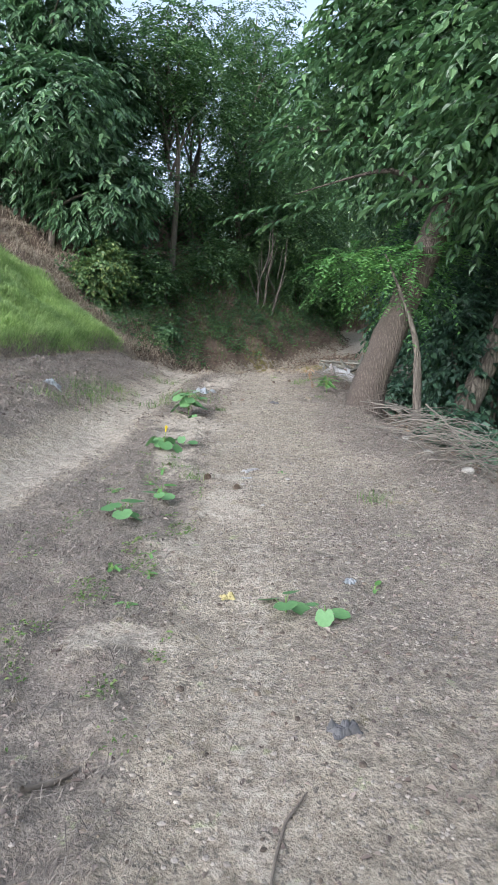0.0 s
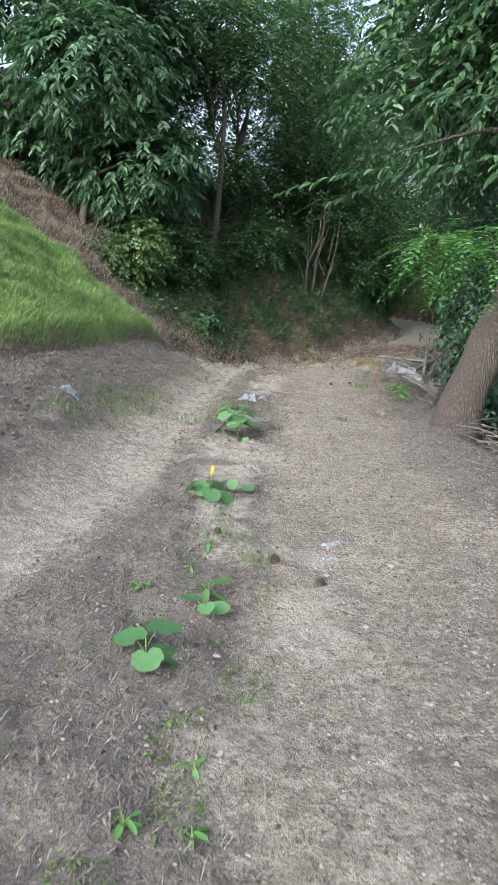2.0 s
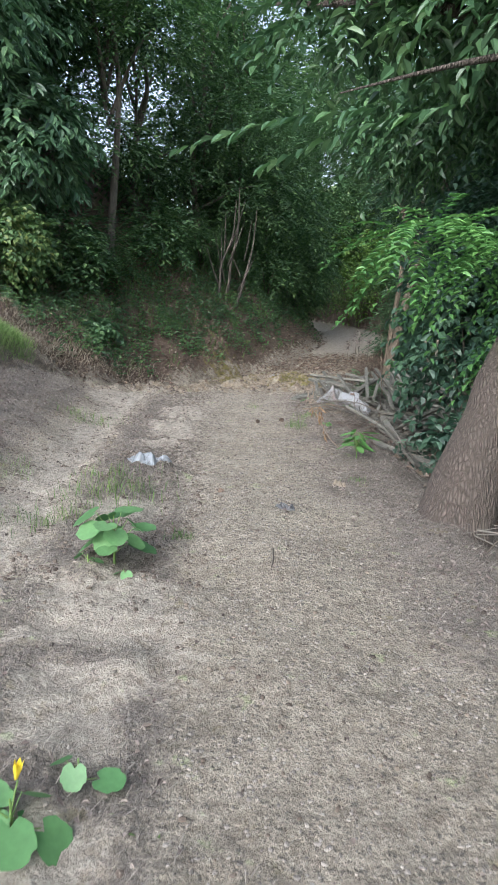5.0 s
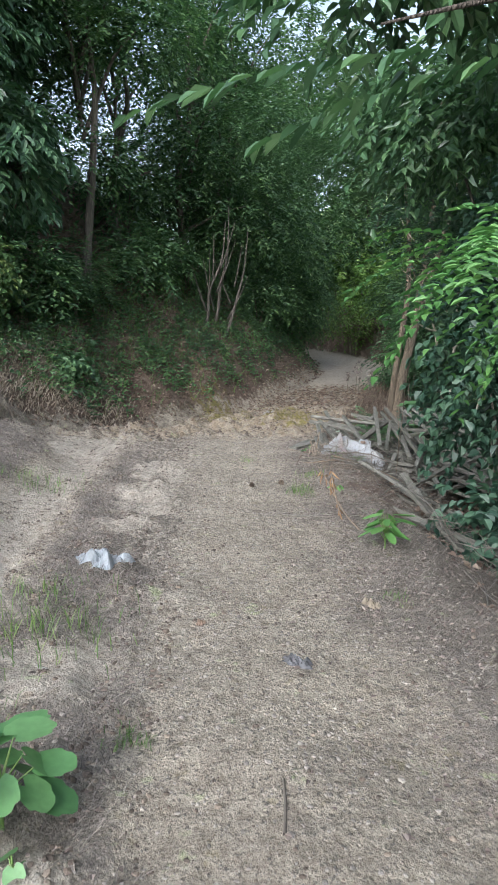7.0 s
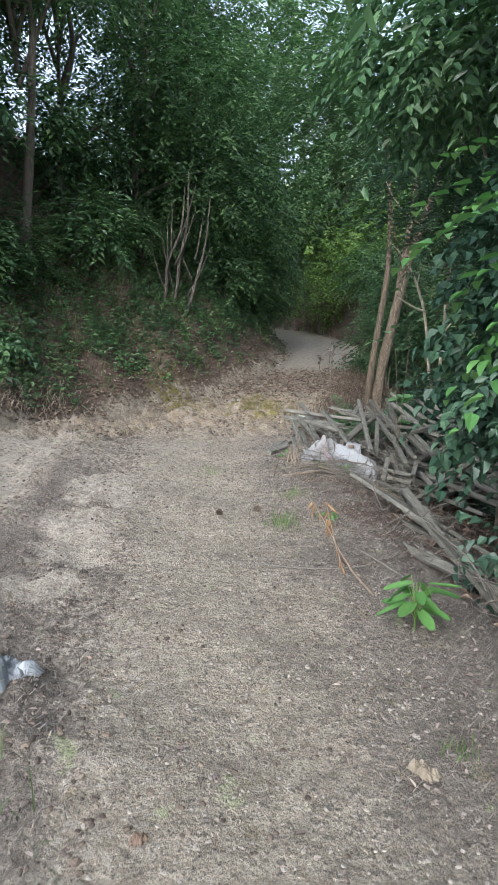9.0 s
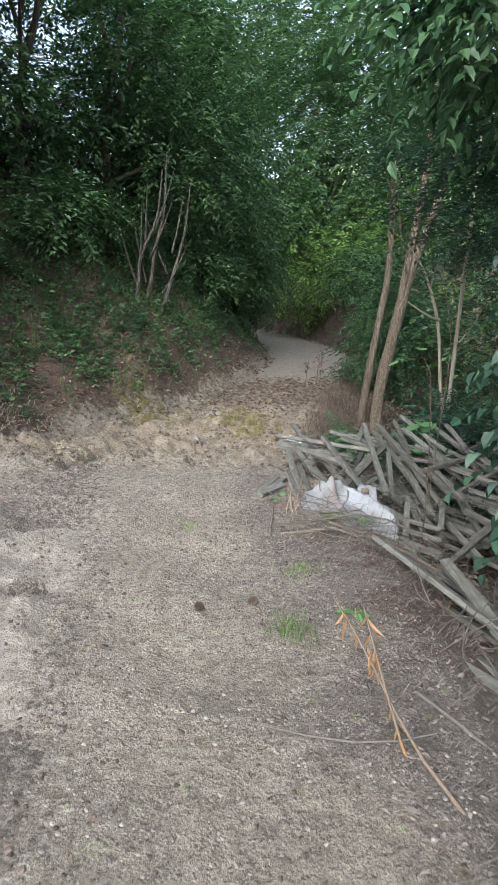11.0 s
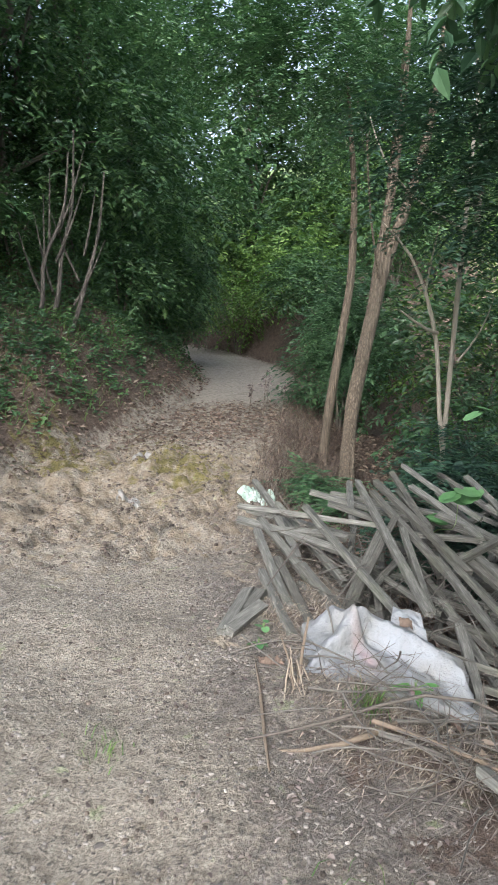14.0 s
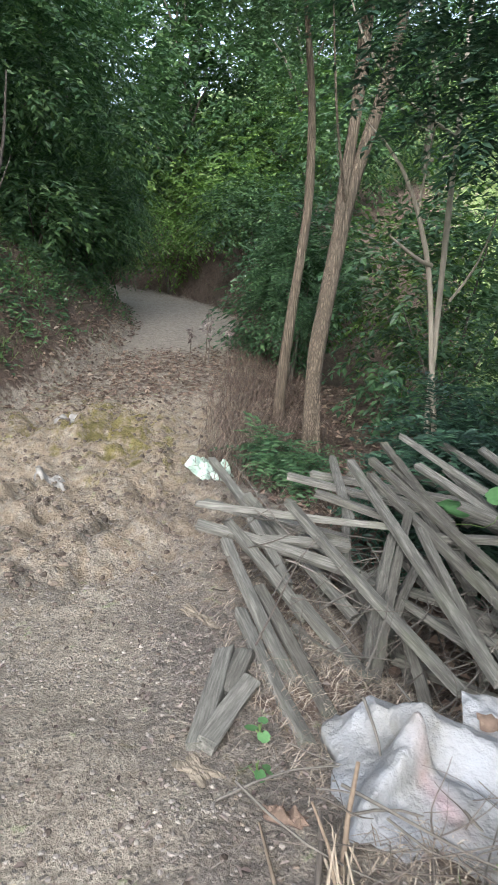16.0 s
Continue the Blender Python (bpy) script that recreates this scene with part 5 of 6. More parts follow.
# dead weeds round the twin-stemmed tree and beside the bend
p = scatter(grng, 20000, 2.6, 7.5, 20.6, 30, lambda x, y: smooth_step(-0.35, 0.2, x - along(EDGE, y)) * smooth_step(1.7, 0.7, x - along(EDGE, y)) * smooth_step(20.6, 22, y))
stuff("dead_weeds", blades(grng, p, 0.3, 0.009, 1.2), WEED_BROWN, "dead brown weeds at the gully's edge", "weeds")
p = scatter(grng, 16000, 5.5, 12, 29, 46, lambda x, y: smooth_step(0.0, 0.4, x - along(EDGE, y)) * smooth_step(2.0, 1.2, x - along(EDGE, y)) * 0.6)
stuff("dead_weeds", blades(grng, p, 0.3, 0.014, 1.3, (-0.6, -0.4, -0.4)), WEED_BROWN, "dead grass hanging down the far cut bank", "weeds")
p = scatter(grng, 15000, 1.2, 2.6, 15.4, 20.5, lambda x, y: smooth_step(-0.6, -0.1, x - along(EDGE, y)))
stuff("dead_grass", blades(grng, p, 0.05, 0.004, 2.2), STRAW_RED, "brown dead grass and debris beside the stakes", "dead grass")
# dark litter in the gully
p = scatter(grng, 16000, 1.6, 8, 5, 27, lambda x, y: smooth_step(0.1, 0.6, x - along(EDGE, y)))
d = unit(grng.normal(0, 1, p.shape) * np.array([1, 1, 0.3]))
stuff("leaf_litter", leaves(p + np.array([0, 0, 0.012]), d, grng.normal(0, 0.5, p.shape) + np.array([0, 0, 1.0]), 0.07 + 0.05 * grng.random(len(p)), 0.04 + 0.03 * grng.random(len(p)), False, 0.4),
      LITTER, "fallen leaves on the gully's side", "leaf litter")


# ---- brush ----
def brush(name, rng, n, x0, x1, y0, y1, way, length, radius, high, mat, label):
    """A heap of thin bent sticks."""
    out = []
    for _ in range(n):
        x, y = rng.uniform(x0, x1), rng.uniform(y0, y1)
        z = max(ground_z(x, y), -0.6) + rng.uniform(0.02, high)
        d = unit(np.asarray(way) + rng.normal(0, 0.45, 3) * np.array([1, 1, 0.35]))
        L = length * rng.uniform(0.4, 1.2)
        k = rng.normal(0, 0.07, (3, 3)) * L
        a = np.array((x, y, z))
        pts = [a - d * L / 2, a - d * L * 0.15 + k[0], a + d * L * 0.2 + k[1], a + d * L / 2 + k[2]]
        r = radius * rng.uniform(0.4, 1.2)
        out.append(tube_data(pts, [r, r * 0.8, r * 0.55, r * 0.25], 5, 0.0, 7))
    v, f = joined(out)
    return tagged(part(name, np_mesh(name, v, f, mat, True)), label, "brush", kind="stuff")


brng = np.random.default_rng(55)
brush("brush_heap", brng, 170, 1.72, 2.9, 6.2, 9.3, (0.75, -0.65, 0.0), 1.0, 0.0075, 0.42, STICK_PALE, "heap of dry grey sticks under the leaning tree")
brush("brush_heap", brng, 110, 1.75, 2.8, 10.8, 16.2, (0.35, 0.9, -0.1), 0.8, 0.006, 0.25, STICK_PALE, "dry sticks along the gully's edge")
brush("brush_heap", brng, 95, 1.5, 3.0, 15.2, 16.6, (0.8, -0.5, -0.05), 0.7, 0.005, 0.14, STICK_PALE, "tangle of dry twigs below the sack")
brush("brush_heap", brng, 120, 2.0, 3.8, 16.8, 18.8, (0.6, 0.5, 0.0), 0.8, 0.006, 0.34, STICK_PALE, "dry twigs across the stakes")


brush("brush_heap", brng, 130, 1.45, 2.8, 15.1, 16.35, (0.4, -0.2, 0.35), 0.36, 0.0035, 0.2, STICK_DARK, "tangle of thin dark twigs below the sack")
brush("brush_heap", brng, 120, 1.9, 3.4, 16.6, 18.6, (0.5, 0.6, 0.1), 0.7, 0.004, 0.3, STICK_DARK, "thin dark twigs across the stakes")
brush("brush_heap", brng, 120, 1.7, 2.6, 10.6, 15.5, (0.3, 0.6, 0.2), 0.6, 0.004, 0.35, STICK_DARK, "thin dark twigs at the gully's edge")
brush("brush_heap", brng, 90, 1.5, 2.6, 5.8, 9.6, (0.5, -0.4, 0.2), 0.6, 0.004, 0.3, STICK_DARK, "thin dark twigs under the leaning tree")


def stick(name, pts, radii, mat, label, category="stick", sides=8):
    v, f = tube_data(pts, radii, sides, 0.15, None, len(label))
    return tagged(part(name, np_mesh(name, v, f, mat, True)), label, category)


def lay(pts, up):
    return [(x, y, ground_z(x, y) + up) for x, y in pts]


stick("stick", lay(((-0.70, 2.02), (-0.64, 2.10), (-0.57, 2.18)), 0.012), [0.011, 0.011, 0.008], STICK_DARK, "short dark stick lying on the sandy track")
stick("stick", lay(((0.05, 1.62), (0.08, 1.80), (0.12, 1.95), (0.18, 2.02)), 0.006), [0.003, 0.0055, 0.005, 0.003], STICK_DARK, "thin bent twig lying on the track")
stick("stick", lay(((0.14, 9.02), (0.16, 9.15), (0.17, 9.28)), 0.005), [0.006, 0.006, 0.004], STICK_DARK, "thin straight twig on the gravel")
stick("dry_stalk", [(1.04, 13.65, 0.27), (1.1, 13.26, 0.2), (1.11, 12.86, 0.02), (1.18, 12.6, -0.02), (1.28, 12.36, -0.05), (1.32, 12.1, -0.07)], [0.003, 0.005, 0.007, 0.008, 0.008, 0.007], STICK_TAN, "long dry orange-brown weed stalk at the track's edge", "weed")
stick("dry_stalk", [(1.11, 12.89, 0.02), (1.1, 13.11, 0.16), (1.13, 13.48, 0.3)], [0.006, 0.005, 0.003], STICK_TAN, "short dry orange-brown weed stalk at the track's edge", "weed")
stick("stick", [(0.62, 13.15, -0.05), (0.84, 12.98, -0.03), (1.09, 12.87, 0.0), (1.3, 12.99, -0.02)], [0.0025, 0.0045, 0.005, 0.004], STICK_PALE, "thin pale twig lying across the track")
stick("pole", [(1.36, 13.34, -0.05), (1.6, 12.82, -0.1), (1.74, 12.21, -0.15)], [0.008, 0.01, 0.009], STICK_PALE, "thin grey pole lying over the gully's edge")
stick("branch", [(1.17, 15.78, -0.17), (1.39, 15.71, -0.16), (1.47, 15.66, -0.12), (1.62, 15.68, -0.08), (1.75, 15.79, -0.12)], [0.006, 0.01, 0.014, 0.013, 0.008], STICK_TAN, "bare brown branch lying below the sack", "branch")
stick("branch", [(1.62, 15.69, -0.09), (1.72, 15.62, -0.1), (1.82, 15.6, -0.14), (2.0, 15.58, -0.22)], [0.012, 0.011, 0.009, 0.006], STICK_PALE, "bare grey branch lying below the sack", "branch")
stick("branch", [(1.75, 15.8, -0.12), (1.92, 15.8, -0.14), (2.17, 15.84, -0.2)], [0.009, 0.008, 0.005], STICK_PALE, "bare grey branch lying below the sack", "branch")
stick("branch", [(1.5, 16.43, -0.12), (1.43, 16.28, -0.14), (1.36, 16.17, -0.16), (1.3, 16.13, -0.18)], [0.006, 0.01, 0.01, 0.007], STICK_DARK, "curved dark root beside the reed stalk", "branch")
stick("root", [(1.0, 15.85, -0.16), (1.13, 15.8, -0.13), (1.4, 15.82, -0.10), (1.62, 15.75, -0.07), (1.85, 15.92, -0.02), (2.15, 15.85, -0.04), (2.45, 15.5, -0.2)], [0.003, 0.005, 0.007, 0.008, 0.008, 0.007, 0.004], STICK_DARK, "bare brown branch lying at the track's edge", "branch")
stick("root", [(1.62, 15.75, -0.07), (1.75, 15.6, -0.06), (1.98, 15.5, -0.12), (2.3, 15.2, -0.25)], [0.011, 0.009, 0.008, 0.004], STICK_TAN, "bare brown branch lying at the track's edge", "branch")
stick("root", lay(((1.34, 16.5), (1.30, 16.2), (1.2, 15.95), (1.14, 15.6)), 0.012), [0.004, 0.008, 0.009, 0.005], STICK_TAN, "bare brown branch lying at the track's edge", "branch")
stick("dry_reed", [(1.48, 16.25, -0.17), (1.5, 16.28, -0.02), (1.53, 16.3, 0.14)], [0.009, 0.008, 0.006], STICK_TAN, "broken orange-brown reed stalk beside the sack", "reed")
stick("dry_reed", [(1.44, 16.2, -0.17), (1.43, 16.25, -0.05), (1.40, 16.3, 0.05)], [0.006, 0.005, 0.004], STICK_TAN, "broken orange-brown reed stalk beside the sack", "reed")
for k in range(7):
    x, y = 1.46 + 0.05 * math.sin(k * 2.1), 16.25 + 0.06 * math.cos(k * 1.7)
    stick("dry_leaf_strip", [(x, y, -0.16 + 0.3 * (k % 3) / 3), (x - 0.03, y - 0.03, -0.1 + 0.02 * k), (x - 0.06 * math.sin(k), y - 0.08, -0.2)], [0.002, 0.006, 0.002], STRAW_RED, "shrivelled brown reed leaf", "reed", 5)


WITHERED = island_material("withered_orange_leaf", [(0.0, (0.14, 0.075, 0.035)), (1.0, (0.33, 0.2, 0.095))])
wr = np.random.default_rng(66)
n = 26
line = np.array([(1.04, 13.65, 0.27), (1.1, 13.26, 0.2), (1.11, 12.86, 0.02)] + [(1.13, 13.48, 0.3), (1.1, 13.11, 0.16)])
wy = wr.uniform(0, len(line) - 1.001, n)
q = np.stack([np.interp(wy, np.arange(len(line)), line[:, k]) for k in range(3)], -1)
v, f = leaves(q, wr.normal(0, 0.35, (n, 3)) - np.array([0, 0, 1.0]), wr.normal(0, 1, (n, 3)), 0.06 + 0.06 * wr.random(n), 0.014, True, 0.5)
tagged(part("withered_leaves", np_mesh("withered_leaves", v, f, WITHERED)), "withered orange leaves hanging from a dry stalk", "leaves", kind="stuff")


# ---- small green plants ----
def leaf_disc(name, length, wide, mat, notch=0.12, points=9, lobes=0.06):
    """A broad leaf with a notch at its stalk, slightly cupped, with a midrib."""
    bm = bmesh.new()
    mid = [bm.verts.new((0, length * (notch + (1 - notch) * k / 4), -0.03 * length * math.sin(k / 4 * math.pi))) for k in range(5)]
    for sgn in (1, -1):
        rim = []
        for k in range(points):
            a = math.pi * (k + 1) / (points + 1)
            r = 1 + lobes * math.cos(a * 7)
            rim.append(bm.verts.new((sgn * wide / 2 * math.sin(a) ** 0.85 * r, length * (0.42 - 0.56 * math.cos(a)) * r, 0.05 * length * math.sin(a))))
        ring = rim
        for k in range(points - 1):
            m0, m1 = mid[min(4, k * 5 // points)], mid[min(4, (k + 1) * 5 // points)]
            vs = [m0, ring[k], ring[k + 1]] if m0 is m1 else [m0, ring[k], ring[k + 1], m1]
            bm.faces.new(vs if sgn > 0 else vs[::-1])
    me = bpy.data.meshes.new(name)
    for f in bm.faces:
        f.smooth = True
    bm.to_mesh(me)
    bm.free()
    me.materials.append(mat)
    return me


def plant_leaf_material(name, dark, light):
    m, n, l, p = material(name)
    info = n.new("ShaderNodeObjectInfo")
    r = ramp(n, [(0.0, dark), (1.0, light)])
    l.new(info.outputs["Random"], r.inputs["Fac"])
    g = noise_node(n, l, 30.0)
    t = ramp(n, [(0.3, (0.85, 0.85, 0.85)), (0.7, (1.12, 1.12, 1.1))])
    l.new(g.outputs["Fac"], t.inputs["Fac"])
    col = mix(n, l, 1.0, r.outputs["Color"], t.outputs["Color"], "MULTIPLY")
    l.new(col, p.inputs["Base Color"])
    p.inputs["Roughness"].default_value = 0.5
    tr = n.new("ShaderNodeBsdfTranslucent")
    l.new(col, tr.inputs["Color"])
    ms = n.new("ShaderNodeMixShader")
    ms.inputs[0].default_value = 0.25
    l.new(p.outputs[0], ms.inputs[1])
    l.new(tr.outputs[0], ms.inputs[2])
    l.new(ms.outputs[0], n["Material Output"].inputs["Surface"])
    bump(n, l, g.outputs["Fac"], p, 0.3, 0.003)
    return m


SQUASH = plant_leaf_material("squash_leaf", (0.085, 0.205, 0.075), (0.15, 0.3, 0.12))
WEED = plant_leaf_material("weed_leaf", (0.085, 0.21, 0.055), (0.15, 0.32, 0.09))
STALK = plant_leaf_material("green_stalk", (0.14, 0.24, 0.06), (0.2, 0.3, 0.1))
ROUND_LEAF = leaf_disc("leaf", 0.115, 0.125, SQUASH)
LONG_LEAF = leaf_disc("leaf", 0.15, 0.065, WEED, 0.02, 9, 0.01)
YELLOW = plant_leaf_material("yellow_petal", (0.75, 0.55, 0.03), (0.85, 0.68, 0.05))


def small_plant(x, y, n, size, high, seed, mesh, label, category="plant", name="seedling", flower=False, z=None, group="squash seedlings"):
    """A short stalk, each leaf on its own stem."""
    r = random.Random(seed)
    ob = thing(name, (x, y, (ground_z(x, y) if z is None else z) - 0.01), label, category, group)
    limb("stalk", [(0, 0, -0.02), (0.005, 0, high * 0.5), (0.0, 0.01, high)], [0.006 * size + 0.002, 0.005, 0.003], STALK, ob, 6, 0.1, seed)
    for k in range(n):
        a = k * 2.4 + r.uniform(-0.3, 0.3)
        reach = size * r.uniform(0.03, 0.085)
        h = high * (0.45 + 0.6 * k / max(1, n - 1))
        q = (math.cos(a) * reach, math.sin(a) * reach, h)
        lf = part("leaf", mesh, ob)
        s = size * r.uniform(0.7, 1.15)
        lf.matrix_basis = Matrix.Translation(q) @ Matrix.Rotation(a - math.pi / 2, 4, "Z") @ Matrix.Rotation(radians(r.uniform(-50, 5)), 4, "X") @ Matrix.Rotation(radians(r.uniform(-15, 15)), 4, "Y") @ Matrix.Scale(s, 4)
        st = limb("leaf_stem", [(0, 0, h * 0.5), (q[0] * 0.6, q[1] * 0.6, h * 0.85), q], [0.003, 0.0025, 0.002], STALK, lf, 5, 0, k)
        st.matrix_parent_inverse = lf.matrix_basis.inverted()
    if flower:
        bm = bmesh.new()
        bmesh.ops.create_cone(bm, cap_ends=False, segments=10, radius1=0.005, radius2=0.014, depth=0.06)
        for q in bm.verts:
            if q.co.z > 0:
                q.co.z += 0.012 * math.sin(math.atan2(q.co.y, q.co.x) * 5)
        fl = bm_part("flower", bm, YELLOW, ob, "closed yellow blossom")
        fl.matrix_basis = pose(0.02, 0.03, high * 1.2 + 0.05, 10, 12, 0)
        limb("leaf_stem", [(0, 0, high * 0.6), (0.02, 0.03, high * 1.2 + 0.02)], [0.003, 0.003], STALK, ob, 5, 0, 9)
    return ob


for k, (x, y, n, size, high) in enumerate(((0.18, 3.39, 4, 0.85, 0.09), (0.36, 3.27, 3, 0.7, 0.07), (-0.86, 4.75, 4, 1.15, 0.10), (-0.67, 5.22, 3, 0.75, 0.07), (-0.88, 7.1, 3, 1.0, 0.09), (-0.67, 7.25, 3, 0.8, 0.10),
                                          (-0.69, 8.95, 3, 0.6, 0.05), (-0.9, 8.95 + 0.1, 2, 0.6, 0.05))):
    small_plant(x, y, n, size, high, 400 + k, ROUND_LEAF, "young squash plant with broad round leaves")
small_plant(-0.83, 7.02, 5, 1.35, 0.13, 420, ROUND_LEAF, "squash plant with broad leaves and a yellow blossom", flower=True)
small_plant(-0.76, 9.12, 18, 1.35, 0.3, 421, ROUND_LEAF, "leafy squash plant standing in the sandy rut")
small_plant(1.28, 12.08, 20, 1.0, 0.27, 422, LONG_LEAF, "bright green weed with long pointed leaves", "weed", "weed", group="weeds")
for k, (x, y, n, size, high) in enumerate(((-0.67, 5.42, 5, 0.75, 0.09), (0.28, 6.1, 3, 0.3, 0.03), (0.67, 3.69, 4, 0.4, 0.03), (-0.55, 3.82, 7, 0.35, 0.04), (-0.75, 3.81, 7, 0.35, 0.04), (-0.61, 3.44, 6, 0.33, 0.03), (-0.73, 6.06, 6, 0.33, 0.04),
                                          (-1.03, 5.5, 6, 0.35, 0.04), (-0.58, 4.1, 5, 0.3, 0.03), (-0.8, 5.75, 5, 0.3, 0.03), (1.35, 14.2, 6, 0.5, 0.06))):
    small_plant(x, y, n, size, high, 440 + k, LONG_LEAF, "small bright green weed growing in the track", "weed", "weed", group="weeds")
# climbing shoot with round bright leaves at the gully's edge
vine = thing("vine_shoot", (2.45, 15.9, ground_z(2.45, 15.9) - 0.01), "thin climbing shoot with round bright green leaves", "vine")
vz = ground_z(2.45, 15.9) - 0.31
limb("stem", [(0, 0, -0.05), (0.05, 0.05, 0.5), (-0.05, 0.05, 1.05 - vz), (-0.2, 0.1, 0.9 - vz)], [0.006, 0.005, 0.004, 0.003], BARK_TAN, vine, 6, 0.1, 2)
limb("stem", [(0.05, 0.05, 0.5), (0.1, 0.0, 1.2 - vz), (-0.05, -0.05, 1.45 - vz)], [0.004, 0.004, 0.003], BARK_TAN, vine, 6, 0.1, 3)
vr = random.Random(8)
for k, (x, y, z) in enumerate(((-0.16, 0.04, 1.0), (-0.10, 0.0, 1.02), (-0.05, 0.05, 1.03), (-0.13, 0.08, 0.97), (-0.22, 0.15, 0.86), (-0.27, 0.17, 0.85), (-0.18, 0.13, 0.87), (-0.07, -0.05, 1.39), (0.0, -0.02, 1.36))):
    lf = part("leaf", ROUND_LEAF, vine)
    lf.matrix_basis = Matrix.Translation((x, y, z - vz)) @ Matrix.Rotation(vr.uniform(0, 6.3), 4, "Z") @ Matrix.Rotation(radians(vr.uniform(-30, 20)), 4, "X") @ Matrix.Scale(vr.uniform(0.6, 0.85), 4)

creeper = thing("creeper", (3.4, 18.5, -0.22), "creeper with bright green leaves over the stakes", "vine")
limb("stem", [(0.0, 0.0, -0.05), (0.1, 0.1, 0.04), (0.05, -0.2, 0.08), (-0.05, -0.5, 0.1), (-0.32, -0.90, 0.57)], [0.004, 0.004, 0.003, 0.003, 0.002], STALK, creeper, 6, 0.1, 4)
for k in range(12):
    at = Vector((0.05, 0.1, 0.06)) if k < 6 else Vector((-0.32, -0.90, 0.57))
    lf = part("leaf", ROUND_LEAF, creeper)
    lf.matrix_basis = Matrix.Translation(at + Vector((vr.uniform(-0.12, 0.12), vr.uniform(-0.08, 0.08), vr.uniform(-0.02, 0.05)))) @ Matrix.Rotation(vr.uniform(0, 6.3), 4, "Z") @ Matrix.Rotation(radians(vr.uniform(-35, 5)), 4, "X") @ Matrix.Scale(vr.uniform(0.95, 1.4), 4)
small_plant(2.02, 16.12, 6, 0.55, 0.06, 470, LONG_LEAF, "small yellow-green weed growing over the sack", "weed", "weed", z=-0.2, group="weeds")
small_plant(2.35, 15.75, 7, 0.8, 0.1, 471, LONG_LEAF, "bright green weed among the twigs", "weed", "weed", group="weeds")
small_plant(1.42, 16.72, 4, 0.4, 0.06, 472, ROUND_LEAF, "small green seedling beside the broken stakes", "seedling", group="squash seedlings")
small_plant(1.5, 16.9, 4, 0.4, 0.06, 473, ROUND_LEAF, "small green seedling beside the broken stakes", "seedling", group="squash seedlings")


def tuft(x, y, n, high, mat, label, spread=0.08, group="grass tufts"):
    r = np.random.default_rng(int(x * 100 + y * 1000) % 9999)
    xy = r.normal(0, spread, (n, 2)) + (x, y)
    p = np.stack([xy[:, 0], xy[:, 1], land(xy[:, 0], xy[:, 1])], -1)
    v, f = blades(r, p, high, 0.005, 0.6)
    return tagged(part("grass_tuft", np_mesh("grass_tuft", v, f, mat)), label, "grass", kind="stuff")


for x, y, n, h, s in ((0.92, 5.28, 45, 0.10, 0.06), (0.93, 13.98, 70, 0.12, 0.07), (1.2, 14.88, 50, 0.10, 0.07), (-0.89, 10.6, 160, 0.16, 0.22), (-1.25, 9.9, 120, 0.12, 0.2), (-1.0, 11.2, 70, 0.12, 0.15),
                      (-2.4, 8.9, 200, 0.10, 0.2), (-2.14, 9.74, 320, 0.09, 0.22), (-2.3, 10.4, 260, 0.09, 0.22), (-2.1, 11.2, 200, 0.10, 0.2), (-0.65, 6.3, 60, 0.06, 0.1), (-0.45, 5.9, 60, 0.06, 0.06), (-0.4, 9.6, 60, 0.06, 0.05),
                      (0.55, 15.9, 40, 0.07, 0.06), (1.68, 15.93, 60, 0.12, 0.04), (-1.7, 14.5, 160, 0.12, 0.25), (1.05, 11.0, 40, 0.05, 0.05)):
    tuft(x, y, n, h, GRASS_TUFT, "small tuft of fresh green grass on the track", s)
# dark dead stalks beside the bend, one taller dry cane
for k, (x, y, h) in enumerate(((4.35, 26.6, 0.95), (4.5, 26.9, 0.85), (4.25, 27.2, 0.6), (4.7, 26.5, 0.7))):
    ob = thing("dead_stalk", (x, y, ground_z(x, y) - 0.02), "dead upright weed stalk with withered leaves", "weed", "dead stalks")
    limb("stalk", [(0, 0, 0), (0.02, 0, h * 0.5), (0.05, 0.02, h)], [0.010, 0.008, 0.004], BARK_DARK if k % 2 else BARK_TAN, ob, 6, 0.1, k)
    r = np.random.default_rng(k)
    n = 16
    q = np.stack([r.normal(0.03, 0.03, n), r.normal(0, 0.03, n), r.uniform(0.5, 1.0, n) * h], -1)
    v, f = leaves(q, r.normal(0, 1, (n, 3)) * np.array([1, 1, 0.3]) - np.array([0, 0, 0.7]), r.normal(0, 1, (n, 3)), 0.09, 0.04, True)
    part("withered_leaves", np_mesh("withered_leaves", v, f, DRY_LEAF), ob)


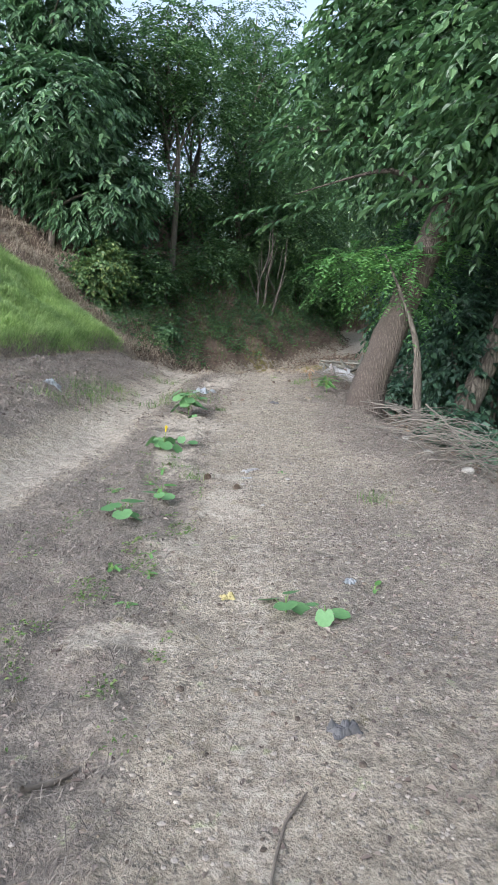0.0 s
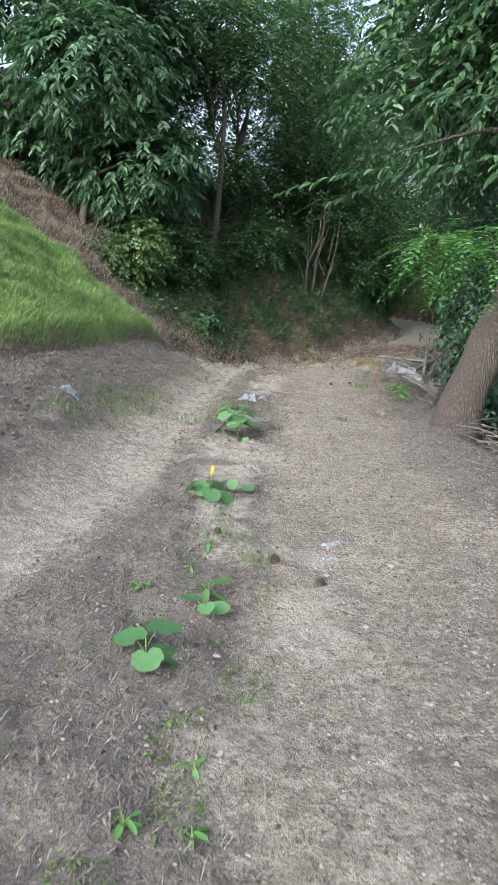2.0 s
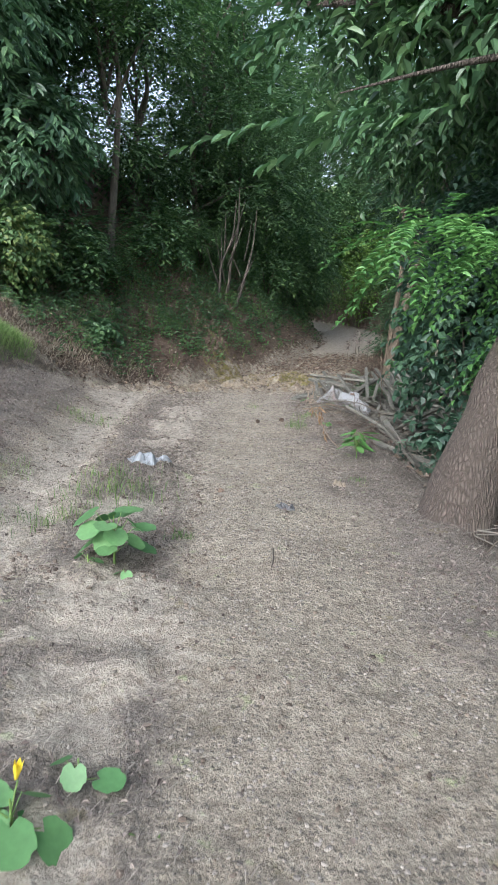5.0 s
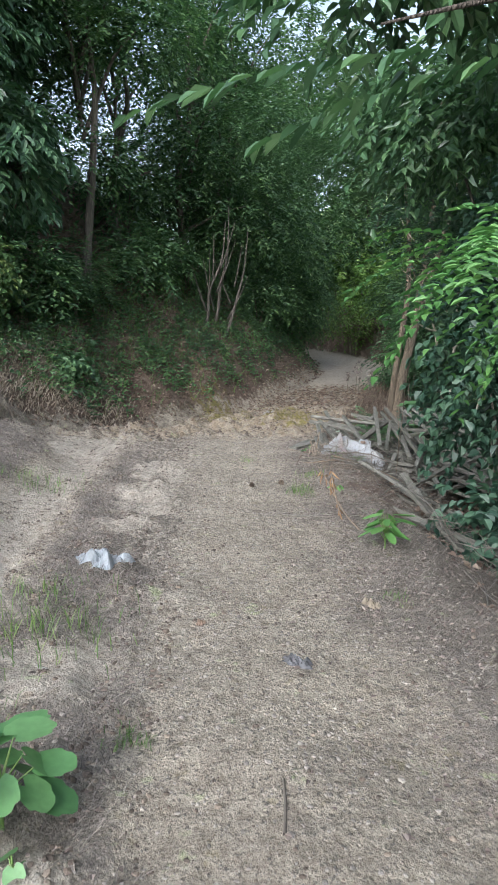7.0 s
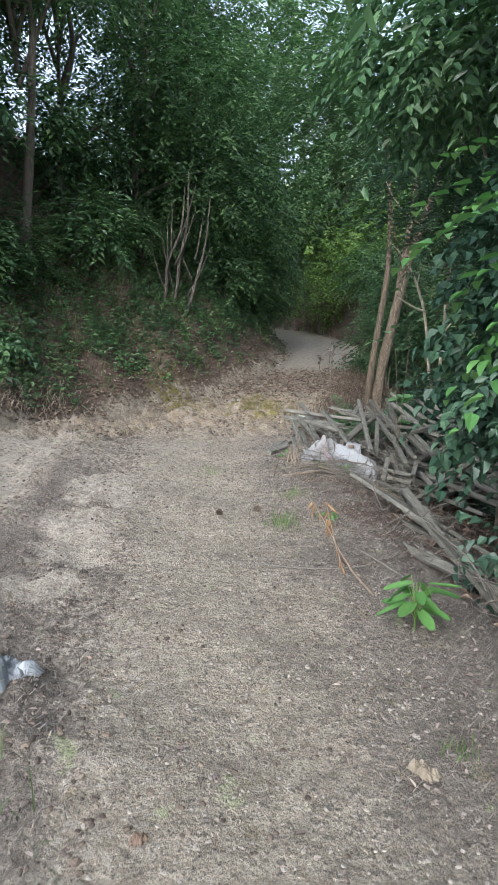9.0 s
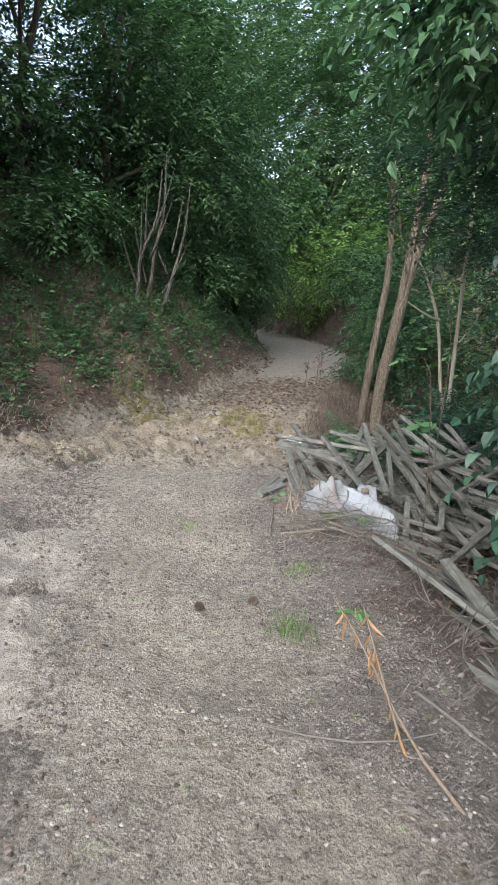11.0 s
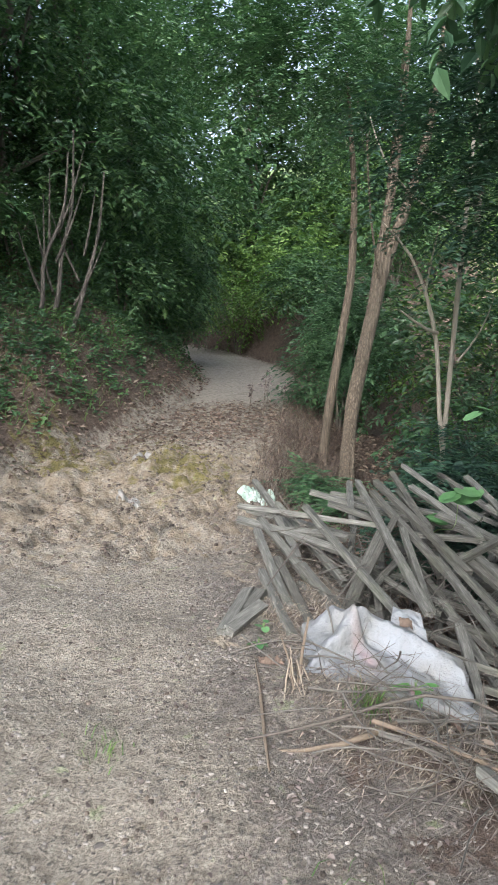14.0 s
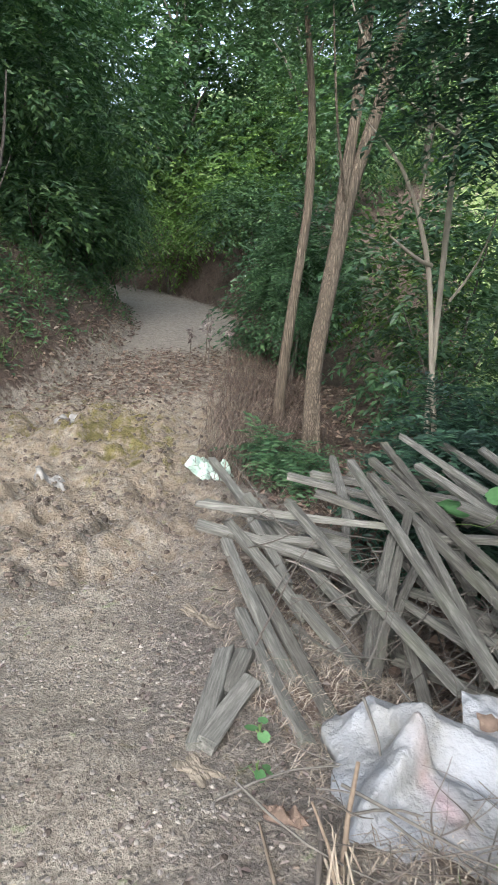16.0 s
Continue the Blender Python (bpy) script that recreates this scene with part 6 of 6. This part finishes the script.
# ---- litter and oddments ----
def crumpled(name, x, y, lx, ly, high, turn, mat, label, category, seed, z=None):
    """A crumpled scrap of film or sheet, two-sided with thickness."""
    nu, nv = 22, 16
    u, v = np.meshgrid(np.linspace(-1, 1, nu), np.linspace(-1, 1, nv), indexing="ij")
    w = 1 + 0.16 * np.sin(4 * np.arctan2(v, u) + seed) + 0.1 * np.sin(9 * np.arctan2(v, u) + 2 * seed)
    px, py = u * lx / 2 * w, v * ly / 2 * w
    c, s = math.cos(turn), math.sin(turn)
    wx, wy = x + px * c - py * s, y + px * s + py * c
    crease = np.abs(waves(px / lx, py / lx, 0.7, seed)) * high + np.abs(waves(px / lx, py / lx, 0.3, seed + 1)) * high * 0.35
    base = land(wx, wy) if z is None else np.full_like(wx, z)
    top = base + 0.006 + crease * smooth_step(1.05, 0.7, np.maximum(np.abs(u), np.abs(v)))
    a = np.stack([wx, wy, top], -1).reshape(-1, 3)
    b = a - np.array([0, 0, 0.003])
    i, j = np.meshgrid(np.arange(nu - 1), np.arange(nv - 1), indexing="ij")
    q = np.stack([i * nv + j, (i + 1) * nv + j, (i + 1) * nv + j + 1, i * nv + j + 1], -1).reshape(-1, 4)
    return tagged(part(name, np_mesh(name, np.concatenate([a, b]), np.concatenate([q, q[:, ::-1] + nu * nv]), mat)), label, category)


def plain(name, col, rough, col2=None):
    m, n, l, p = material(name)
    g = noise_node(n, l, 18.0, 4.0)
    r = ramp(n, [(0.35, col), (0.7, col2 or tuple(min(1, a * 1.25) for a in col))])
    l.new(g.outputs["Fac"], r.inputs["Fac"])
    l.new(r.outputs["Color"], p.inputs["Base Color"])
    p.inputs["Roughness"].default_value = rough
    return m


OLD_YELLOW = plain("dull_yellow_leaf", (0.28, 0.24, 0.1), 0.6, (0.4, 0.35, 0.17))
THIN_FILM = plain("thin_grey_film", (0.22, 0.215, 0.21), 0.3, (0.32, 0.32, 0.325))
FILM = plain("pale_plastic_film", (0.15, 0.165, 0.18), 0.45, (0.25, 0.275, 0.3))
GREEN_FILM = plain("pale_green_sheet", (0.32, 0.44, 0.36), 0.45, (0.58, 0.66, 0.58))
DARK_SCRAP = plain("dark_rubber_scrap", (0.035, 0.035, 0.04), 0.5, (0.09, 0.09, 0.095))
PALE_STONE = plain("pale_stone", (0.2, 0.19, 0.172), 0.85, (0.33, 0.315, 0.29))
CONE = plain("pine_cone_scale", (0.05, 0.035, 0.025), 0.8, (0.14, 0.10, 0.07))
CARDBOARD = plain("mouldered_wood_chip", (0.16, 0.13, 0.095), 0.9, (0.27, 0.23, 0.175))
patch = cloth_flap("stain_patch", ((2.13, 16.52, -0.055), (2.19, 16.49, -0.06), (2.21, 16.55, -0.035), (2.15, 16.58, -0.03)), 0.01, LITTER, 43, 5)
tagged(patch, "torn brown scrap stuck to the sack")
crumpled("plastic_scrap", -0.73, 11.8, 0.28, 0.34, 0.06, 0.5, FILM, "crumpled pale blue plastic film on the track", "rubbish", 3)
crumpled("plastic_scrap", -2.55, 9.5, 0.2, 0.12, 0.03, 0.2, FILM, "flattened pale plastic film in dead grass", "rubbish", 5)
crumpled("plastic_scrap", 0.02, 6.25, 0.15, 0.08, 0.01, 0.7, THIN_FILM, "thin grey plastic film on the gravel", "rubbish", 6)
crumpled("plastic_scrap", -0.02, 6.05, 0.09, 0.05, 0.01, 0.2, THIN_FILM, "thin grey plastic film on the gravel", "rubbish", 7)
crumpled("plastic_scrap", 0.54, 3.7, 0.08, 0.05, 0.012, 0.9, FILM, "small pale blue plastic scrap on the track", "rubbish", 21)
crumpled("sheet_scrap", 2.82, 21.55, 0.55, 0.42, 0.12, 0.4, GREEN_FILM, "torn pale green plastic sheet beside the stakes", "rubbish", 8)
crumpled("rubber_scrap", 0.35, 10.17, 0.14, 0.07, 0.03, -0.6, DARK_SCRAP, "dark crumpled scrap lying on the track", "rubbish", 9)
crumpled("rubber_scrap", 0.33, 2.32, 0.10, 0.06, 0.02, 0.3, DARK_SCRAP, "dark crumpled scrap lying on the track", "rubbish", 10)
crumpled("fallen_leaf", -0.11, 3.6, 0.07, 0.06, 0.015, 0.3, OLD_YELLOW, "yellow fallen leaf lying on the sand", "leaf", 12)
crumpled("fallen_leaf", 0.89, 10.92, 0.10, 0.06, 0.03, -0.9, CARDBOARD, "curled pale brown leaf on the track", "leaf", 13)
crumpled("fallen_leaf", -0.1, 10.69, 0.05, 0.04, 0.02, 0.4, LITTER, "small reddish fallen leaf on the gravel", "leaf", 14)
crumpled("fallen_leaf", 1.42, 16.5, 0.14, 0.06, 0.03, 2.2, LITTER, "reddish brown leaf beside the reeds", "leaf", 15)
crumpled("wood_chip", 1.6, 17.9, 0.06, 0.34, 0.008, 0.25, CARDBOARD, "pale split board chip on the track's edge", "wood", 16)
crumpled("wood_chip", 1.24, 16.80, 0.09, 0.14, 0.01, 0.4, CARDBOARD, "pale crumbling wood chips on the track", "wood", 17)
crumpled("flat_stone", 1.28, 21.73, 0.26, 0.14, 0.015, 0.1, PALE_STONE, "pale flat stone in the clay", "stone", 18)
crumpled("flat_stone", 1.68, 23.7, 0.26, 0.12, 0.012, 0.2, PALE_STONE, "pale flat stone in the clay", "stone", 19)
crumpled("flat_stone", 1.95, 22.9, 0.12, 0.09, 0.02, 0.9, PALE_STONE, "pale flat stone in the clay", "stone", 20)

# stub of a white paper roll
bm = bmesh.new()
bmesh.ops.create_cone(bm, cap_ends=True, segments=14, radius1=0.011, radius2=0.012, depth=0.09)
bmesh.ops.bevel(bm, geom=bm.edges[:], offset=0.0012, segments=1, affect="EDGES")
stub = tagged(bm_part("paper_tube", bm, PALE_STONE), "small white rolled paper tube on the mud", "rubbish")
stub.matrix_world = pose(-0.86, 10.25, ground_z(-0.86, 10.25) + 0.012, 90, 0, 60)


def pine_cone(x, y, size, seed):
    """Scales in spirals round a core."""
    r = np.random.default_rng(seed)
    n = 70
    k = np.arange(n)
    a, s = k * 2.4, k / n
    rad = size * 0.5 * np.sin(np.pi * (0.12 + 0.8 * s)) ** 0.7
    q = np.stack([np.cos(a) * rad * 0.55, np.sin(a) * rad * 0.55, size * (s - 0.5) * 1.0], -1)
    d = np.stack([np.cos(a), np.sin(a), np.full(n, 0.5)], -1)
    v, f = leaves(q, d, np.tile((0, 0, 1.0), (n, 1)), rad * 0.75 + 0.004, 0.016 + 0 * a, True, 0.3)
    ob = tagged(part("pine_cone", np_mesh("pine_cone", v, f, CONE)), "small dark open pine cone on the track", "pine cone", "pine cones")
    ob.matrix_world = pose(x, y, ground_z(x, y) + size * 0.3, 75, r.uniform(-20, 20), r.uniform(0, 360))


for k, (x, y) in enumerate(((-0.71, 6.35), (-0.34, 5.9), (-0.1, 5.65), (0.48, 14.32), (0.79, 14.33))):
    pine_cone(x, y, 0.05, k)
for k, (x, y, s) in enumerate(((0.32, 5.94, 0.022), (-0.05, 5.79, 0.02), (0.1, 5.2, 0.018), (1.75, 7.0, 0.05), (1.9, 6.2, 0.06), (1.65, 7.6, 0.04))):
    r = np.random.default_rng(k + 60)
    bm = bmesh.new()
    bmesh.ops.create_icosphere(bm, subdivisions=2, radius=s)
    for q in bm.verts:
        q.co *= 1 + 0.25 * noise.noise(q.co * (0.9 / s) + Vector((k, 0, 0)))
        q.co.z *= 0.6
    st = tagged(bm_part("stone", bm, PALE_STONE, smooth=True), "small pale stone half sunk in the track", "stone", "stones")
    st.location = (x, y, ground_z(x, y) + s * 0.15)

# hedge of far growth across the gully and behind the bend
hrng = np.random.default_rng(91)
chunks = []
for k in range(46):
    a = radians(-12 + 100 * k / 45)
    dist = hrng.uniform(24, 40)
    x, y = 4 + math.sin(a) * dist, 14 + math.cos(a) * dist
    z = ground_z(x, y)
    q, u = blob(hrng, 210, (x, y, z + hrng.uniform(1.0, 2.2)), (2.4, 2.4, hrng.uniform(1.6, 2.8)), 0.55)
    chunks.append(sprays(hrng, q, u * np.array([1, 1, 0.4]), 8, 0.7, 0.24, 0.5, 0.4, 0.9, False))
v, f = joined(chunks)
tagged(part("far_woods", np_mesh("far_woods", v, f, LEAF_LIGHT)), "light green scrub on the slope across the gully", "scrub", kind="stuff")

chunks = []
for k in range(26):
    a = radians(38 + 52 * k / 25)
    dist = hrng.uniform(9, 17)
    x, y = 3 + math.sin(a) * dist, 15 + math.cos(a) * dist
    z = ground_z(x, y)
    q, u = blob(hrng, 190, (x, y, z + hrng.uniform(0.8, 3.6)), (1.8, 1.8, hrng.uniform(1.2, 2.2)), 0.5)
    chunks.append(sprays(hrng, q, u * np.array([1, 1, 0.4]), 11, 0.6, 0.15, 0.42, 0.4, 1.0, False))
v, f = joined(chunks)
tagged(part("gully_woods", np_mesh("gully_woods", v, f, LEAF_VINE)), "thick green growth down in the gully", "scrub", kind="stuff")
